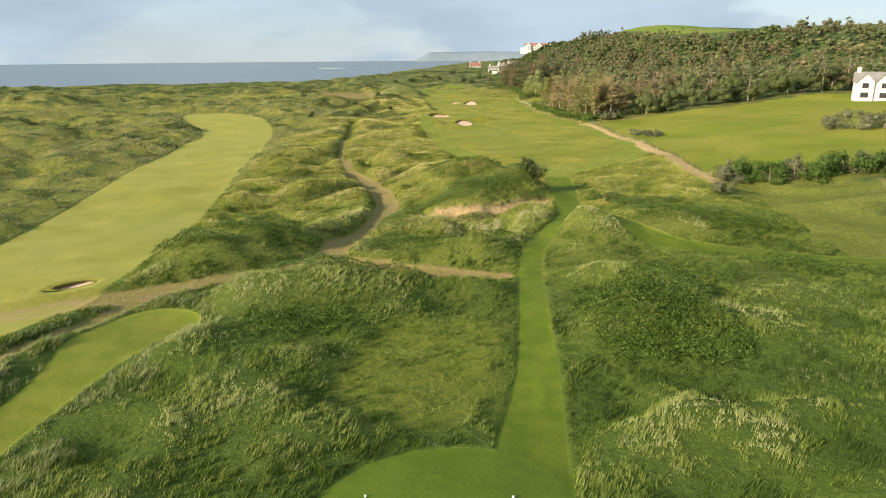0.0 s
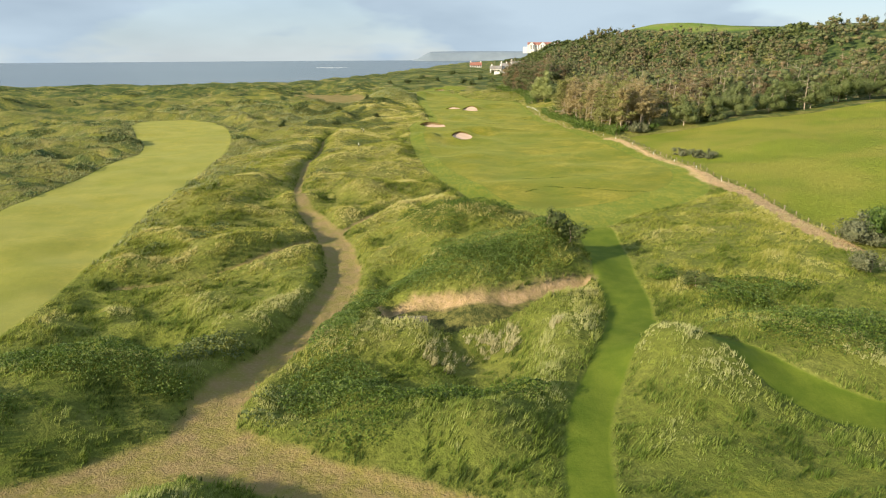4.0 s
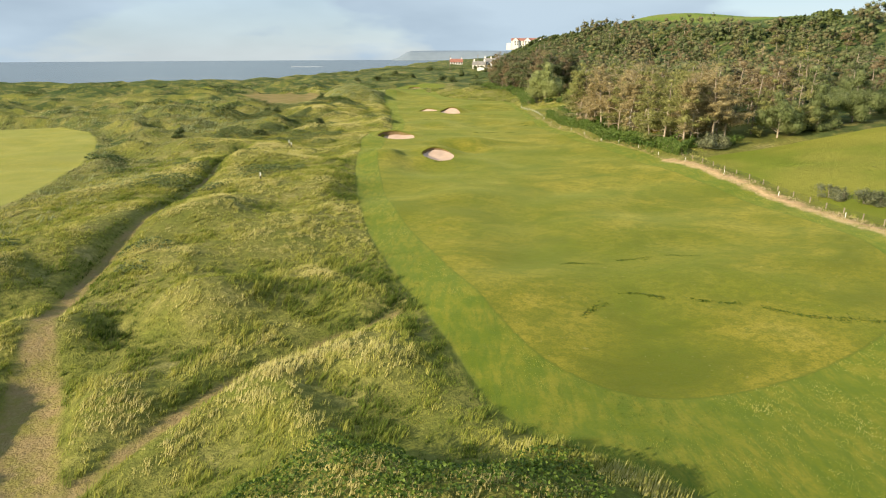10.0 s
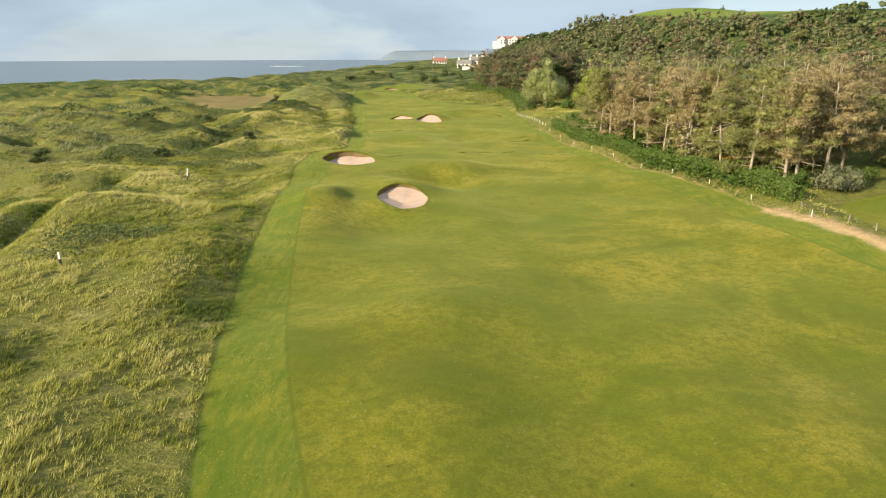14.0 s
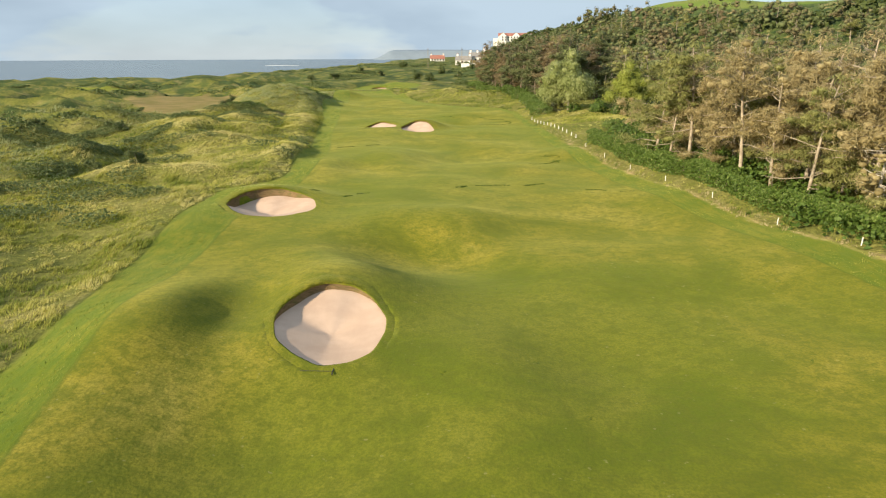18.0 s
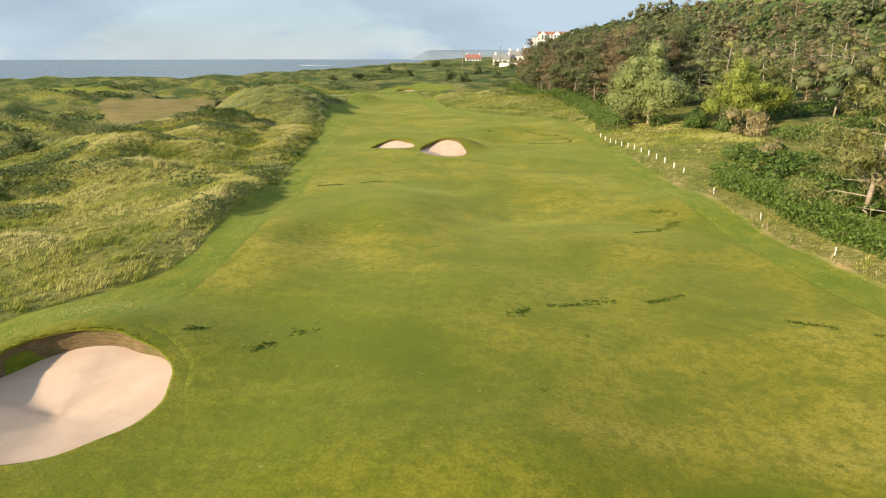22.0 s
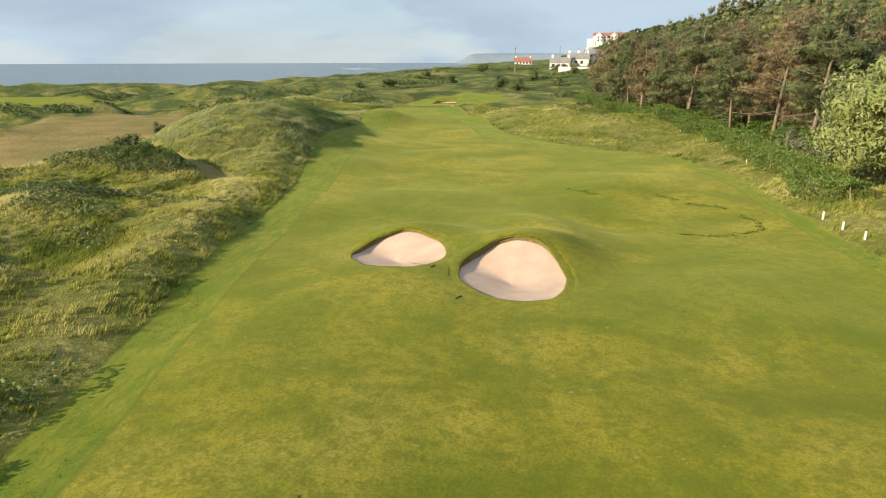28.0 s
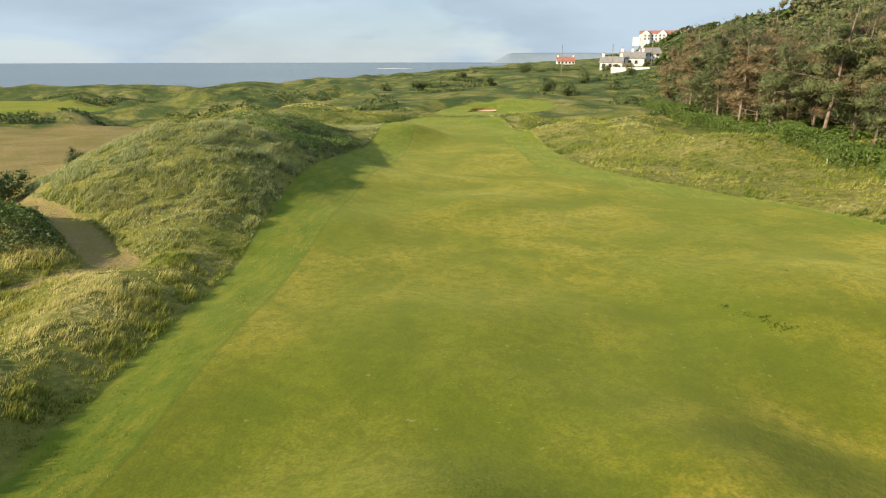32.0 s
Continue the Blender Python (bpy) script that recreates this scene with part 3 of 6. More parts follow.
    # thin dark line at the cut edge: the step's shadow, painted into the colour
    c = m.mix(m.step(m.math("ABSOLUTE", m.math("ADD", m.attr("fairway"), m.math("MULTIPLY", edge, 0.3))), 0.04, 0.16, 0.42, 0.0), c, (0.06, 0.09, 0.01))
    # the field, the meadow and the hill pasture
    field = m.mix(m.step(m.noise(14, 4), 0.35, 0.65), (0.19, 0.225, 0.025), (0.27, 0.26, 0.045))
    field = m.mix(m.step(grain, 0.35, 0.8, 0, 0.4), field, (0.09, 0.13, 0.015))
    c = m.mix(within("field", 0.3), c, field)
    c = m.mix(within("pasture", 4.0), c, m.mix(m.step(m.noise(40, 4), 0.4, 0.6), (0.14, 0.205, 0.034), (0.19, 0.22, 0.055)))
    # neighbouring fairway: straw-pale, with the grazing sun's sheen mixed into its colour
    c = m.mix(m.math("MULTIPLY", within("next", 0.3), 0.42), c, m.mix(m.step(m.noise(9, 4), 0.35, 0.65), (0.40, 0.365, 0.11), (0.29, 0.28, 0.065)))
    # tees and mown paths
    tee = m.mix(m.step(m.noise(2.2, 4), 0.35, 0.65), (0.09, 0.130, 0.014), (0.13, 0.165, 0.020))
    tee = m.mix(m.step(grain, 0.35, 0.8, 0, 0.4), tee, (0.05, 0.09, 0.01))
    c = m.mix(within("path", 0.2), c, tee)
    c = m.mix(within("tee", 0.06), c, m.mix(0.35, tee, (0.10, 0.16, 0.018)))
    c = m.mix(within("sidetee", 0.1), c, m.mix(m.step(m.noise(2.5, 4), 0.35, 0.65), (0.15, 0.185, 0.024), (0.20, 0.215, 0.034)))
    # straw bands, dry flats, bare tracks
    straw = m.mix(m.step(m.noise(0.5, 4, 0.7), 0.3, 0.7), (0.54, 0.37, 0.22), (0.38, 0.27, 0.13))
    c = m.mix(m.step(m.math("ADD", m.attr("straw"), edge2), -0.5, 0.5), c, straw)
    dry = m.mix(m.step(m.noise(5, 4), 0.35, 0.65), (0.29, 0.215, 0.09), (0.22, 0.185, 0.06))
    c = m.mix(m.step(m.math("ADD", m.attr("dry"), edge2), -1.5, 1.5), c, dry)
    dirt = m.mix(m.step(m.noise(1.8, 5, 0.65), 0.35, 0.66), (0.28, 0.205, 0.095), (0.23, 0.205, 0.055))
    dirt = m.mix(m.step(m.noise(0.25, 3, 0.7), 0.45, 0.8, 0, 0.6), dirt, (0.36, 0.28, 0.16))
    c = m.mix(m.step(m.math("ADD", m.attr("dirt"), m.math("MULTIPLY", edge2, 0.45)), -0.35, 0.35), c, dirt)
    # beach
    c = m.mix(within("beach", 2.0), c, (0.36, 0.31, 0.22))
    m.bump(m.math("MULTIPLY", m.math("ADD", m.noise(0.18, 4, 0.7), m.math("MULTIPLY", m.noise(0.8, 3), 1.5)), m.step(m.math("MAXIMUM", m.attr("fairway"), m.math("MAXIMUM", m.attr("path"), m.math("MAXIMUM", m.attr("tee"), m.attr("apron")))), -0.5, 0.2, 1.0, 0.14)), 0.9, 0.2)
    return m.done(c)


M_GROUND = ground_material()


def sea_material():
    m = Nodes("sea_water", 0.22, 0.5)
    c = m.mix(m.step(m.noise(160, 5, 0.6, (0.25, 1, 1)), 0.35, 0.65), (0.05, 0.072, 0.08), (0.085, 0.108, 0.112))
    caps = m.step(m.noise(14, 5, 0.7, (0.35, 1, 1)), 0.68, 0.74, 0, 0.5)
    c = m.mix(caps, c, (0.5, 0.53, 0.55))
    m.bump(m.math("ADD", m.noise(22, 4, 0.6, (0.4, 1, 1)), m.math("MULTIPLY", m.noise(4, 4, 0.6, (0.5, 1, 1)), 0.3)), 0.8, 1.4)
    return m.done(c)


M_SEA = sea_material()
m = Nodes("bunker_sand", 0.9, 0.1)
f = m.mix(m.step(m.noise(1.6, 4), 0.35, 0.65), (0.50, 0.36, 0.275), (0.57, 0.42, 0.325))
f = m.mix(m.step(m.noise(0.05, 2, 0.6), 0.55, 0.8, 0, 0.25), f, (0.36, 0.25, 0.18))
m.bump(m.math("ADD", m.noise(0.25, 4, 0.6, (1, 0.35, 1)), m.math("MULTIPLY", m.noise(0.07, 3), 0.5)), 0.4, 0.02)
M_SAND = m.done(f)
m = Nodes("turf_wall", 0.9, 0.1)
f = m.mix(m.step(m.noise(0.3, 4, 0.6, (1, 1, 6)), 0.35, 0.65), (0.24, 0.16, 0.085), (0.13, 0.10, 0.045))
m.bump(m.noise(0.18, 3, 0.6, (1, 1, 7)), 0.8, 0.06)
M_WALL = m.done(m.mix(m.step(m.noise(0.6, 3), 0.5, 0.7, 0, 0.5), f, (0.10, 0.12, 0.03)))
m = Nodes("turf_lip", 0.85, 0.08)
m.b.inputs["Sheen Weight"].default_value, m.b.inputs["Sheen Roughness"].default_value, m.b.inputs["Sheen Tint"].default_value = 0.13, 0.5, (0.75, 0.80, 0.25, 1)
f = fairway_colour(m, m.noise(0.12, 3, 0.7))
f = m.mix(m.step(m.noise(0.35, 4, 0.7), 0.52, 0.66, 0, 0.35), f, (0.20, 0.17, 0.05))
m.bump(m.noise(0.12, 3, 0.7), 0.6, 0.06)
M_LIP = m.done(f)

# long grass blades take the same colours as the ground under them
m = Nodes("grass_blades", 0.6, 0.2)
tone = m.math("ADD", m.attr("tone"), m.math("MULTIPLY", m.math("SUBTRACT", m.island(), 0.5), 0.30))
f = m.ramp(tone, (0.0, (0.055, 0.085, 0.012)), (0.30, (0.14, 0.19, 0.024)), (0.62, (0.36, 0.355, 0.07)), (1.0, (0.57, 0.51, 0.22)))
g = m.ramp(tone, (0.0, (0.045, 0.075, 0.012)), (0.32, (0.12, 0.18, 0.025)), (0.62, (0.26, 0.31, 0.07)), (1.0, (0.44, 0.45, 0.22)))
f = m.mix(m.attr("lush_shade"), f, g)
m.put(m.b.inputs["Base Color"], f)
t = m.n.new("ShaderNodeBsdfTranslucent")
m.l.new(f, t.inputs["Color"])
x_ = m.n.new("ShaderNodeMixShader")
x_.inputs[0].default_value = 0.42
m.l.new(m.b.outputs[0], x_.inputs[1])
m.l.new(t.outputs[0], x_.inputs[2])
m.l.new(x_.outputs[0], m.n["Material Output"].inputs["Surface"])
M_BLADE = m.mat
M_STRAW = leafy("straw_blades", (0.30, 0.24, 0.11), (0.44, 0.36, 0.19), (0.58, 0.49, 0.29), 0.25)
M_BRAMBLE = leafy("bramble_leaves", (0.04, 0.078, 0.011), (0.10, 0.165, 0.021), (0.26, 0.345, 0.06), 0.35, 0.45, 2.0)
M_PINE = leafy("pine_needles", (0.17, 0.185, 0.055), (0.31, 0.315, 0.10), (0.48, 0.46, 0.18), 0.45)
M_BROWN = leafy("browned_needles", (0.26, 0.21, 0.09), (0.45, 0.37, 0.18), (0.62, 0.52, 0.29), 0.45)
M_UMBER = leafy("brown_pine_needles", (0.15, 0.115, 0.055), (0.27, 0.205, 0.105), (0.42, 0.33, 0.19), 0.4)
M_LEAF = leafy("sycamore_leaves", (0.09, 0.13, 0.03), (0.175, 0.22, 0.065), (0.34, 0.36, 0.18), 0.38)
M_RING = leafy("ring_grass", (0.055, 0.095, 0.009), (0.085, 0.13, 0.012), (0.125, 0.165, 0.018), 0.3)
M_SYCAMORE = leafy("pale_sycamore_leaves", (0.22, 0.26, 0.08), (0.38, 0.42, 0.14), (0.55, 0.57, 0.29), 0.45)
M_DUNE = leafy("dune_grass_blades", (0.13, 0.155, 0.05), (0.25, 0.255, 0.095), (0.43, 0.39, 0.20), 0.35, 0.6, 5.0)
M_PLUME = leafy("plume_blades", (0.34, 0.32, 0.15), (0.50, 0.46, 0.25), (0.66, 0.61, 0.38), 0.35)
M_MARRAM = leafy("marram_blades", (0.17, 0.21, 0.07), (0.29, 0.325, 0.13), (0.47, 0.47, 0.26), 0.35)
M_SPRUCE = leafy("dark_needles", (0.075, 0.10, 0.04), (0.15, 0.175, 0.07), (0.27, 0.28, 0.12), 0.35)
M_YELLOW = leafy("yellow_leaves", (0.19, 0.235, 0.03), (0.29, 0.325, 0.06), (0.44, 0.45, 0.12), 0.3)
M_OCHRE = leafy("ochre_leaves", (0.20, 0.13, 0.02), (0.34, 0.22, 0.04), (0.45, 0.32, 0.08), 0.3)
M_HEDGE = leafy("hedge_leaves", (0.042, 0.085, 0.014), (0.09, 0.15, 0.024), (0.19, 0.26, 0.055), 0.3, 0.45)
M_GORSE = leafy("gorse_sprigs", (0.05, 0.075, 0.02), (0.10, 0.13, 0.035), (0.18, 0.20, 0.07), 0.2)
M_SCRUB = leafy("dune_scrub_leaves", (0.075, 0.11, 0.03), (0.15, 0.19, 0.06), (0.28, 0.31, 0.13), 0.3, 0.5, 3.0)
M_LAUREL = leafy("laurel_leaves", (0.06, 0.11, 0.017), (0.125, 0.20, 0.03), (0.30, 0.37, 0.11), 0.3, 0.4)
M_SALLOW = leafy("grey_shrub_leaves", (0.09, 0.11, 0.05), (0.19, 0.20, 0.10), (0.36, 0.36, 0.22), 0.3)
M_BARK = simple("pine_bark", (0.28, 0.23, 0.17), (0.46, 0.39, 0.30), 0.5, 0.9, 0.1, 0.03)
M_DARKBARK = simple("dark_pine_bark", (0.15, 0.115, 0.085), (0.27, 0.215, 0.16), 0.5, 0.9, 0.1, 0.03)
M_DEAD = simple("bleached_wood", (0.42, 0.37, 0.29), (0.55, 0.50, 0.42), 0.4, 0.8, 0.2, 0.02)
M_WHITE = simple("white_paint", (0.78, 0.77, 0.73), (0.70, 0.68, 0.62), 0.7, 0.6)
M_RENDER = simple("white_render", (0.80, 0.78, 0.74), (0.74, 0.72, 0.68), 2.0, 0.8)
M_SLATE = simple("grey_slate", (0.22, 0.21, 0.20), (0.30, 0.28, 0.26), 1.2, 0.7)
M_REDROOF = simple("red_tiles", (0.32, 0.13, 0.10), (0.40, 0.19, 0.14), 1.5, 0.8)
M_GLASS = simple("window_glass", (0.03, 0.035, 0.045), (0.05, 0.055, 0.065), 1.0, 0.08, 0.6)
M_FRAME = simple("brown_frames", (0.16, 0.10, 0.06), (0.22, 0.14, 0.09), 0.5, 0.6)
M_WOOD = simple("weathered_wood", (0.24, 0.19, 0.13), (0.36, 0.30, 0.22), 0.4, 0.85, 0.2, 0.01)
M_CONCRETE = simple("dark_concrete", (0.10, 0.095, 0.08), (0.17, 0.155, 0.13), 0.5, 0.9, 0.2, 0.02)
M_DARK = simple("dark_plastic", (0.03, 0.03, 0.03), (0.05, 0.05, 0.05), 0.3, 0.5)
# far headland: the blue of distance haze is put into this colour
M_HEAD = simple("hazed_cliffs", (0.20, 0.25, 0.31), (0.24, 0.29, 0.34), 300, 0.9, 0.1)
m = Nodes("hillside_crowns", 0.7, 0.2)
f = m.ramp(m.island(), (0.0, (0.07, 0.092, 0.036)), (0.5, (0.10, 0.121, 0.05)), (1.0, (0.145, 0.16, 0.068)))
f = m.mix(m.step(m.noise(9, 3), 0.46, 0.56, 0.0, 0.75), f, m.ramp(m.island(), (0.0, (0.105, 0.082, 0.045)), (1.0, (0.18, 0.14, 0.078))))
M_WOODS = m.done(m.mix(m.step(m.noise(14, 3), 0.5, 0.62, 0.0, 0.5), f, (0.09, 0.12, 0.04)))
M_FOAM = simple("surf_foam", (0.75, 0.77, 0.78), (0.62, 0.66, 0.68), 8, 0.8)


# ---- mesh tools ----
def mesh(name, verts, faces, smooth_faces=False):
    """A mesh from arrays; all faces have the same number of corners."""
    v, f = np.asarray(verts, np.float32).reshape(-1, 3), np.asarray(faces, np.int32)
    me = bpy.data.meshes.new(name)
    k = f.shape[1]
    me.vertices.add(len(v))
    me.vertices.foreach_set("co", v.ravel())
    me.loops.add(f.size)
    me.loops.foreach_set("vertex_index", f.ravel())
    me.polygons.add(len(f))
    me.polygons.foreach_set("loop_start", np.arange(0, f.size, k, dtype=np.int32))
    me.polygons.foreach_set("loop_total", np.full(len(f), k, np.int32))
    if smooth_faces:
        me.polygons.foreach_set("use_smooth", np.ones(len(f), bool))
    me.update(calc_edges=True)
    me.validate()
    return me


def part(name, data, material, parent=None, label=""):
    """Links a mesh, or a bmesh, as one object."""
    if isinstance(data, bmesh.types.BMesh):
        me = bpy.data.meshes.new(name)
        data.to_mesh(me)
        data.free()
        data = me
    if material and not data.materials:
        data.materials.append(material)
    ob = new(name, data)
    if parent:
        ob.parent = parent
    return tagged(ob, label)


def thing(name, place, turn=0.0, label="", category="", group="", kind="", scale=1.0):
    ob = new(name)
    ob.matrix_world = pose(*place, 0, 0, turn) @ Matrix.Scale(scale, 4)
    return tagged(ob, label, category, group, kind)


def box(bm, x0, y0, z0, x1, y1, z1, bevel=0.0):
    """A box between two corners, into bm."""
    made = bmesh.ops.create_cube(bm, size=1)["verts"]
    for v in made:
        v.co = Vector(((x0 + x1) / 2 + v.co.x * (x1 - x0), (y0 + y1) / 2 + v.co.y * (y1 - y0), (z0 + z1) / 2 + v.co.z * (z1 - z0)))
    if bevel:
        edges = {e for v in made for e in v.link_edges}
        bmesh.ops.bevel(bm, geom=list(edges), offset=bevel, segments=1, affect="EDGES")
    return bm


def boxes(*spans, bevel=0.0):
    bm = bmesh.new()
    for s in spans:
        box(bm, *s, bevel=bevel)
    return bm


def tube(points, radii, sides=6):
    """Vertices and quads of a tapering limb along points."""
    p, verts, faces = np.array(points, float), [], []
    for k, (q, r) in enumerate(zip(p, radii)):
        d = p[min(k + 1, len(p) - 1)] - p[max(k - 1, 0)]
        d = d / (np.linalg.norm(d) + 1e-9)
        a = np.cross(d, (0.3, 0.9, 0.1))
        a /= np.linalg.norm(a) + 1e-9
        b = np.cross(d, a)
        for s in range(sides):
            w = 2 * math.pi * s / sides
            verts.append(q + r * (a * math.cos(w) + b * math.sin(w)))
    for k in range(len(p) - 1):
        for s in range(sides):
            i, j = k * sides + s, k * sides + (s + 1) % sides
            faces.append((i, j, j + sides, i + sides))
    return np.array(verts), np.array(faces)


def joined(pieces):
    v, f, n = [], [], 0
    for a, b in pieces:
        v.append(a)
        f.append(np.asarray(b) + n)
        n += len(a)
    return np.concatenate(v), np.concatenate(f)


def blobs(centres, sizes, rng, flat=0.75, fine=False):
    """Uneven leafy clumps: jittered low balls, one at each place."""
    g = (1 + 5 ** 0.5) / 2
    v = np.array([(-1, g, 0), (1, g, 0), (-1, -g, 0), (1, -g, 0), (0, -1, g), (0, 1, g), (0, -1, -g), (0, 1, -g), (g, 0, -1), (g, 0, 1), (-g, 0, -1), (-g, 0, 1)]) / math.hypot(1, g)
    f = [(0, 11, 5), (0, 5, 1), (0, 1, 7), (0, 7, 10), (0, 10, 11), (1, 5, 9), (5, 11, 4), (11, 10, 2), (10, 7, 6), (7, 1, 8), (3, 9, 4), (3, 4, 2), (3, 2, 6), (3, 6, 8), (3, 8, 9), (4, 9, 5), (2, 4, 11), (6, 2, 10), (8, 6, 7), (9, 8, 1)]
    if fine:
        v, ids, out = [tuple(q) for q in v], {}, []
        def middle(i, j):
            key = (min(i, j), max(i, j))
            if key not in ids:
                q = np.array(v[i]) + np.array(v[j])
                ids[key] = len(v)
                v.append(tuple(q / np.linalg.norm(q)))
            return ids[key]
        for i, j, k in f:
            a, b, c = middle(i, j), middle(j, k), middle(k, i)
            out += [(i, a, c), (a, j, b), (c, b, k), (a, b, c)]
        v, f = np.array(v), out
    n, q = len(centres), len(v)
    r = np.asarray(sizes)[:, None, None] * rng.uniform(0.72, 1.25, (n, q, 1))
    verts = np.asarray(centres)[:, None, :] + v[None] * r * np.array([1, 1, flat])
    faces = np.array(f)[None] + q * np.arange(n)[:, None, None]
    return verts.reshape(-1, 3), faces.reshape(-1, 3)


def flakes(places, sizes, rng, flat=0.35, long=1.7, single=False, thin=1.0, facing=None):
    """Small bent leaf sprays (two triangles each, or one) at places, turned every way or facing outwards."""
    n = len(places)
    a = rng.normal(size=(n, 3))
    a[:, 2] *= flat
    if facing is not None:
        out = facing / (np.linalg.norm(facing, axis=1, keepdims=True) + 1e-9) + rng.normal(0, 0.33, (n, 3))
        a = np.cross(out, a)
    a /= np.linalg.norm(a, axis=1, keepdims=True)
    b = np.cross(a, rng.normal(size=(n, 3)) if facing is None else out)
    b /= np.linalg.norm(b, axis=1, keepdims=True) + 1e-9
    s = np.asarray(sizes)[:, None]
    up = np.cross(a, b) * s * 0.25
    if single:
        v = np.stack([places - a * s * long / 2, places + b * s * 0.5 * thin + a * s * 0.2, places + a * s * long / 2 - b * s * 0.3 * thin], 1).reshape(-1, 3)
        return v, np.arange(3 * n).reshape(-1, 3)
    v = np.stack([places - a * s * long / 2, places + b * s * 0.5 + up, places + a * s * long / 2, places - b * s * 0.5 + up], 1).reshape(-1, 3)
    i = np.arange(n)[:, None] * 4
    return v, np.concatenate([i + (0, 1, 2), i + (0, 2, 3)])


# ---- ground ----
def spread(low, high, fine0, fine1, step, grow):
    """Coordinates with a fine middle and growing steps outside."""
    mid = list(np.arange(fine0, fine1, step))
    a, s = [fine0], step
    while a[-1] > low:
        s *= grow
        a.append(a[-1] - s)
    b, s = [mid[-1]], step
    while b[-1] < high:
        s *= grow
        b.append(b[-1] + s)
    return np.array(a[:0:-1] + mid + b[1:])


LIE = {}


def sample(name, x, y):
    """A quantity of the ground sheet at any places, between its corners."""
    xs, ys, g = LIE["xs"], LIE["ys"], LIE[name]
    x, y = np.asarray(x, float), np.asarray(y, float)
    i = np.clip(np.searchsorted(xs, x) - 1, 0, len(xs) - 2)
    j = np.clip(np.searchsorted(ys, y) - 1, 0, len(ys) - 2)
    u, v = np.clip((x - xs[i]) / (xs[i + 1] - xs[i]), 0, 1), np.clip((y - ys[j]) / (ys[j + 1] - ys[j]), 0, 1)
    return (g[j, i] * (1 - u) + g[j, i + 1] * u) * (1 - v) + (g[j + 1, i] * (1 - u) + g[j + 1, i + 1] * u) * v


def build_ground():
    xs, ys = spread(-900, 1200, -46, 44, 0.72, 1.05), spread(-250, 1700, 10, 345, 0.8, 1.03)
    # closer lines across the bunkers
    xs = np.concatenate([xs[(xs < -13) | (xs > 9)], np.arange(-13, 9, 0.34)])
    near = ((ys > 206.5) & (ys < 218.5)) | ((ys > 233.5) & (ys < 245.5)) | ((ys > 298.5) & (ys < 314.5))
    ys = np.concatenate([ys[~near], np.arange(206.5, 218.5, 0.36), np.arange(233.5, 245.5, 0.36), np.arange(298.5, 314.5, 0.36)])
    xs, ys = np.sort(xs), np.sort(ys)
    x, y = np.meshgrid(xs, ys)
    fair, apron, tee, path, field = mown_at(x, y)
    short, dirt = np.maximum.reduce([fair, apron, tee, path, field]), dirt_at(x, y)
    flat = land(x, y, False, short, dirt)
    bowl = bowl_at(x, y)
    z = flat - 3.0 * bowl
    pit, dry = inside(PIT, x, y), inside(DRY_FLAT, x, y)
    worn = np.full(x.shape, -50.0)
    for line in WORN:
        d, w = along(line, x, y)
        worn = np.maximum(worn, w - d)
    front = inside(TEE_FRONT, x, y)
    LIE.update(worn=worn, front=front)
    LIE.update(xs=xs, ys=ys, z=z, flat=flat, short=short, dirt=dirt, bowl=bowl, pit=pit, dry=dry, fair=inside(FAIRWAY, x, y))
    ny, nx = x.shape
    i = (np.arange(ny - 1)[:, None] * nx + np.arange(nx - 1)).ravel()
    me = mesh("ground", np.stack([x, y, z], -1), np.stack([i, i + 1, i + nx + 1, i + nx], 1), True)
    d, _ = along(np.column_stack([FENCE, np.zeros(len(FENCE))]), x + 1.2, y)
    straw = np.where((y > 104) & (y < 290), 0.8 - d, -9) - 0.85 * (y > 203) + 0.7 * (y < 150)
    db, _ = along([(-6.8, 95.0, 0), (-3.2, 95.3, 0), (2.3, 94.8, 0), (6.3, 96.0, 0), (9.6, 98.0, 0), (13.6, 100.2, 0)], x, y)
    straw = np.maximum(straw, 0.55 - db)
    LIE["straw"] = straw
    beach = np.where(z < -10, 3.0, -3.0)
    scrub = np.clip(smooth(330, 480, y) + smooth(-40, -80, x) * 0.7 + smooth(45, 70, x), 0, 1) + smooth(50, 64, x) * smooth(232, 244, y)
    for name, value in (("fairway", fair), ("apron", apron), ("tee", tee), ("path", path), ("field", field), ("straw", straw), ("dirt", dirt),
                        ("dry", dry), ("pasture", inside(HILL_FIELD, x, y)), ("beach", beach), ("scrub", scrub), ("next", inside(NEXT_FAIRWAY, x, y)), ("pit", pit), ("worn", worn), ("front", front), ("sidetee", inside(SIDE_TEE, x, y))):
        me.attributes.new(name, "FLOAT", "POINT").data.foreach_set("value", np.clip(value, -50, 50).astype(np.float32).ravel())
    tagged(part("ground", me, M_GROUND), "rolling links turf with mown fairways, rough and sandy tracks", "ground", "", "structure")


build_ground()
SEA = -14.0
s = 4850.0
me = mesh("water", [(s * math.cos(a) * 1.0, s * math.sin(a), SEA) for a in np.linspace(0, 2 * math.pi, 129)[:-1]] + [(0, 0, SEA)],
          [(k, (k + 1) % 128, 128) for k in range(128)])
tagged(part("water", me, M_SEA), "grey-blue sea with small waves reaching the horizon", "sea", "", "structure")


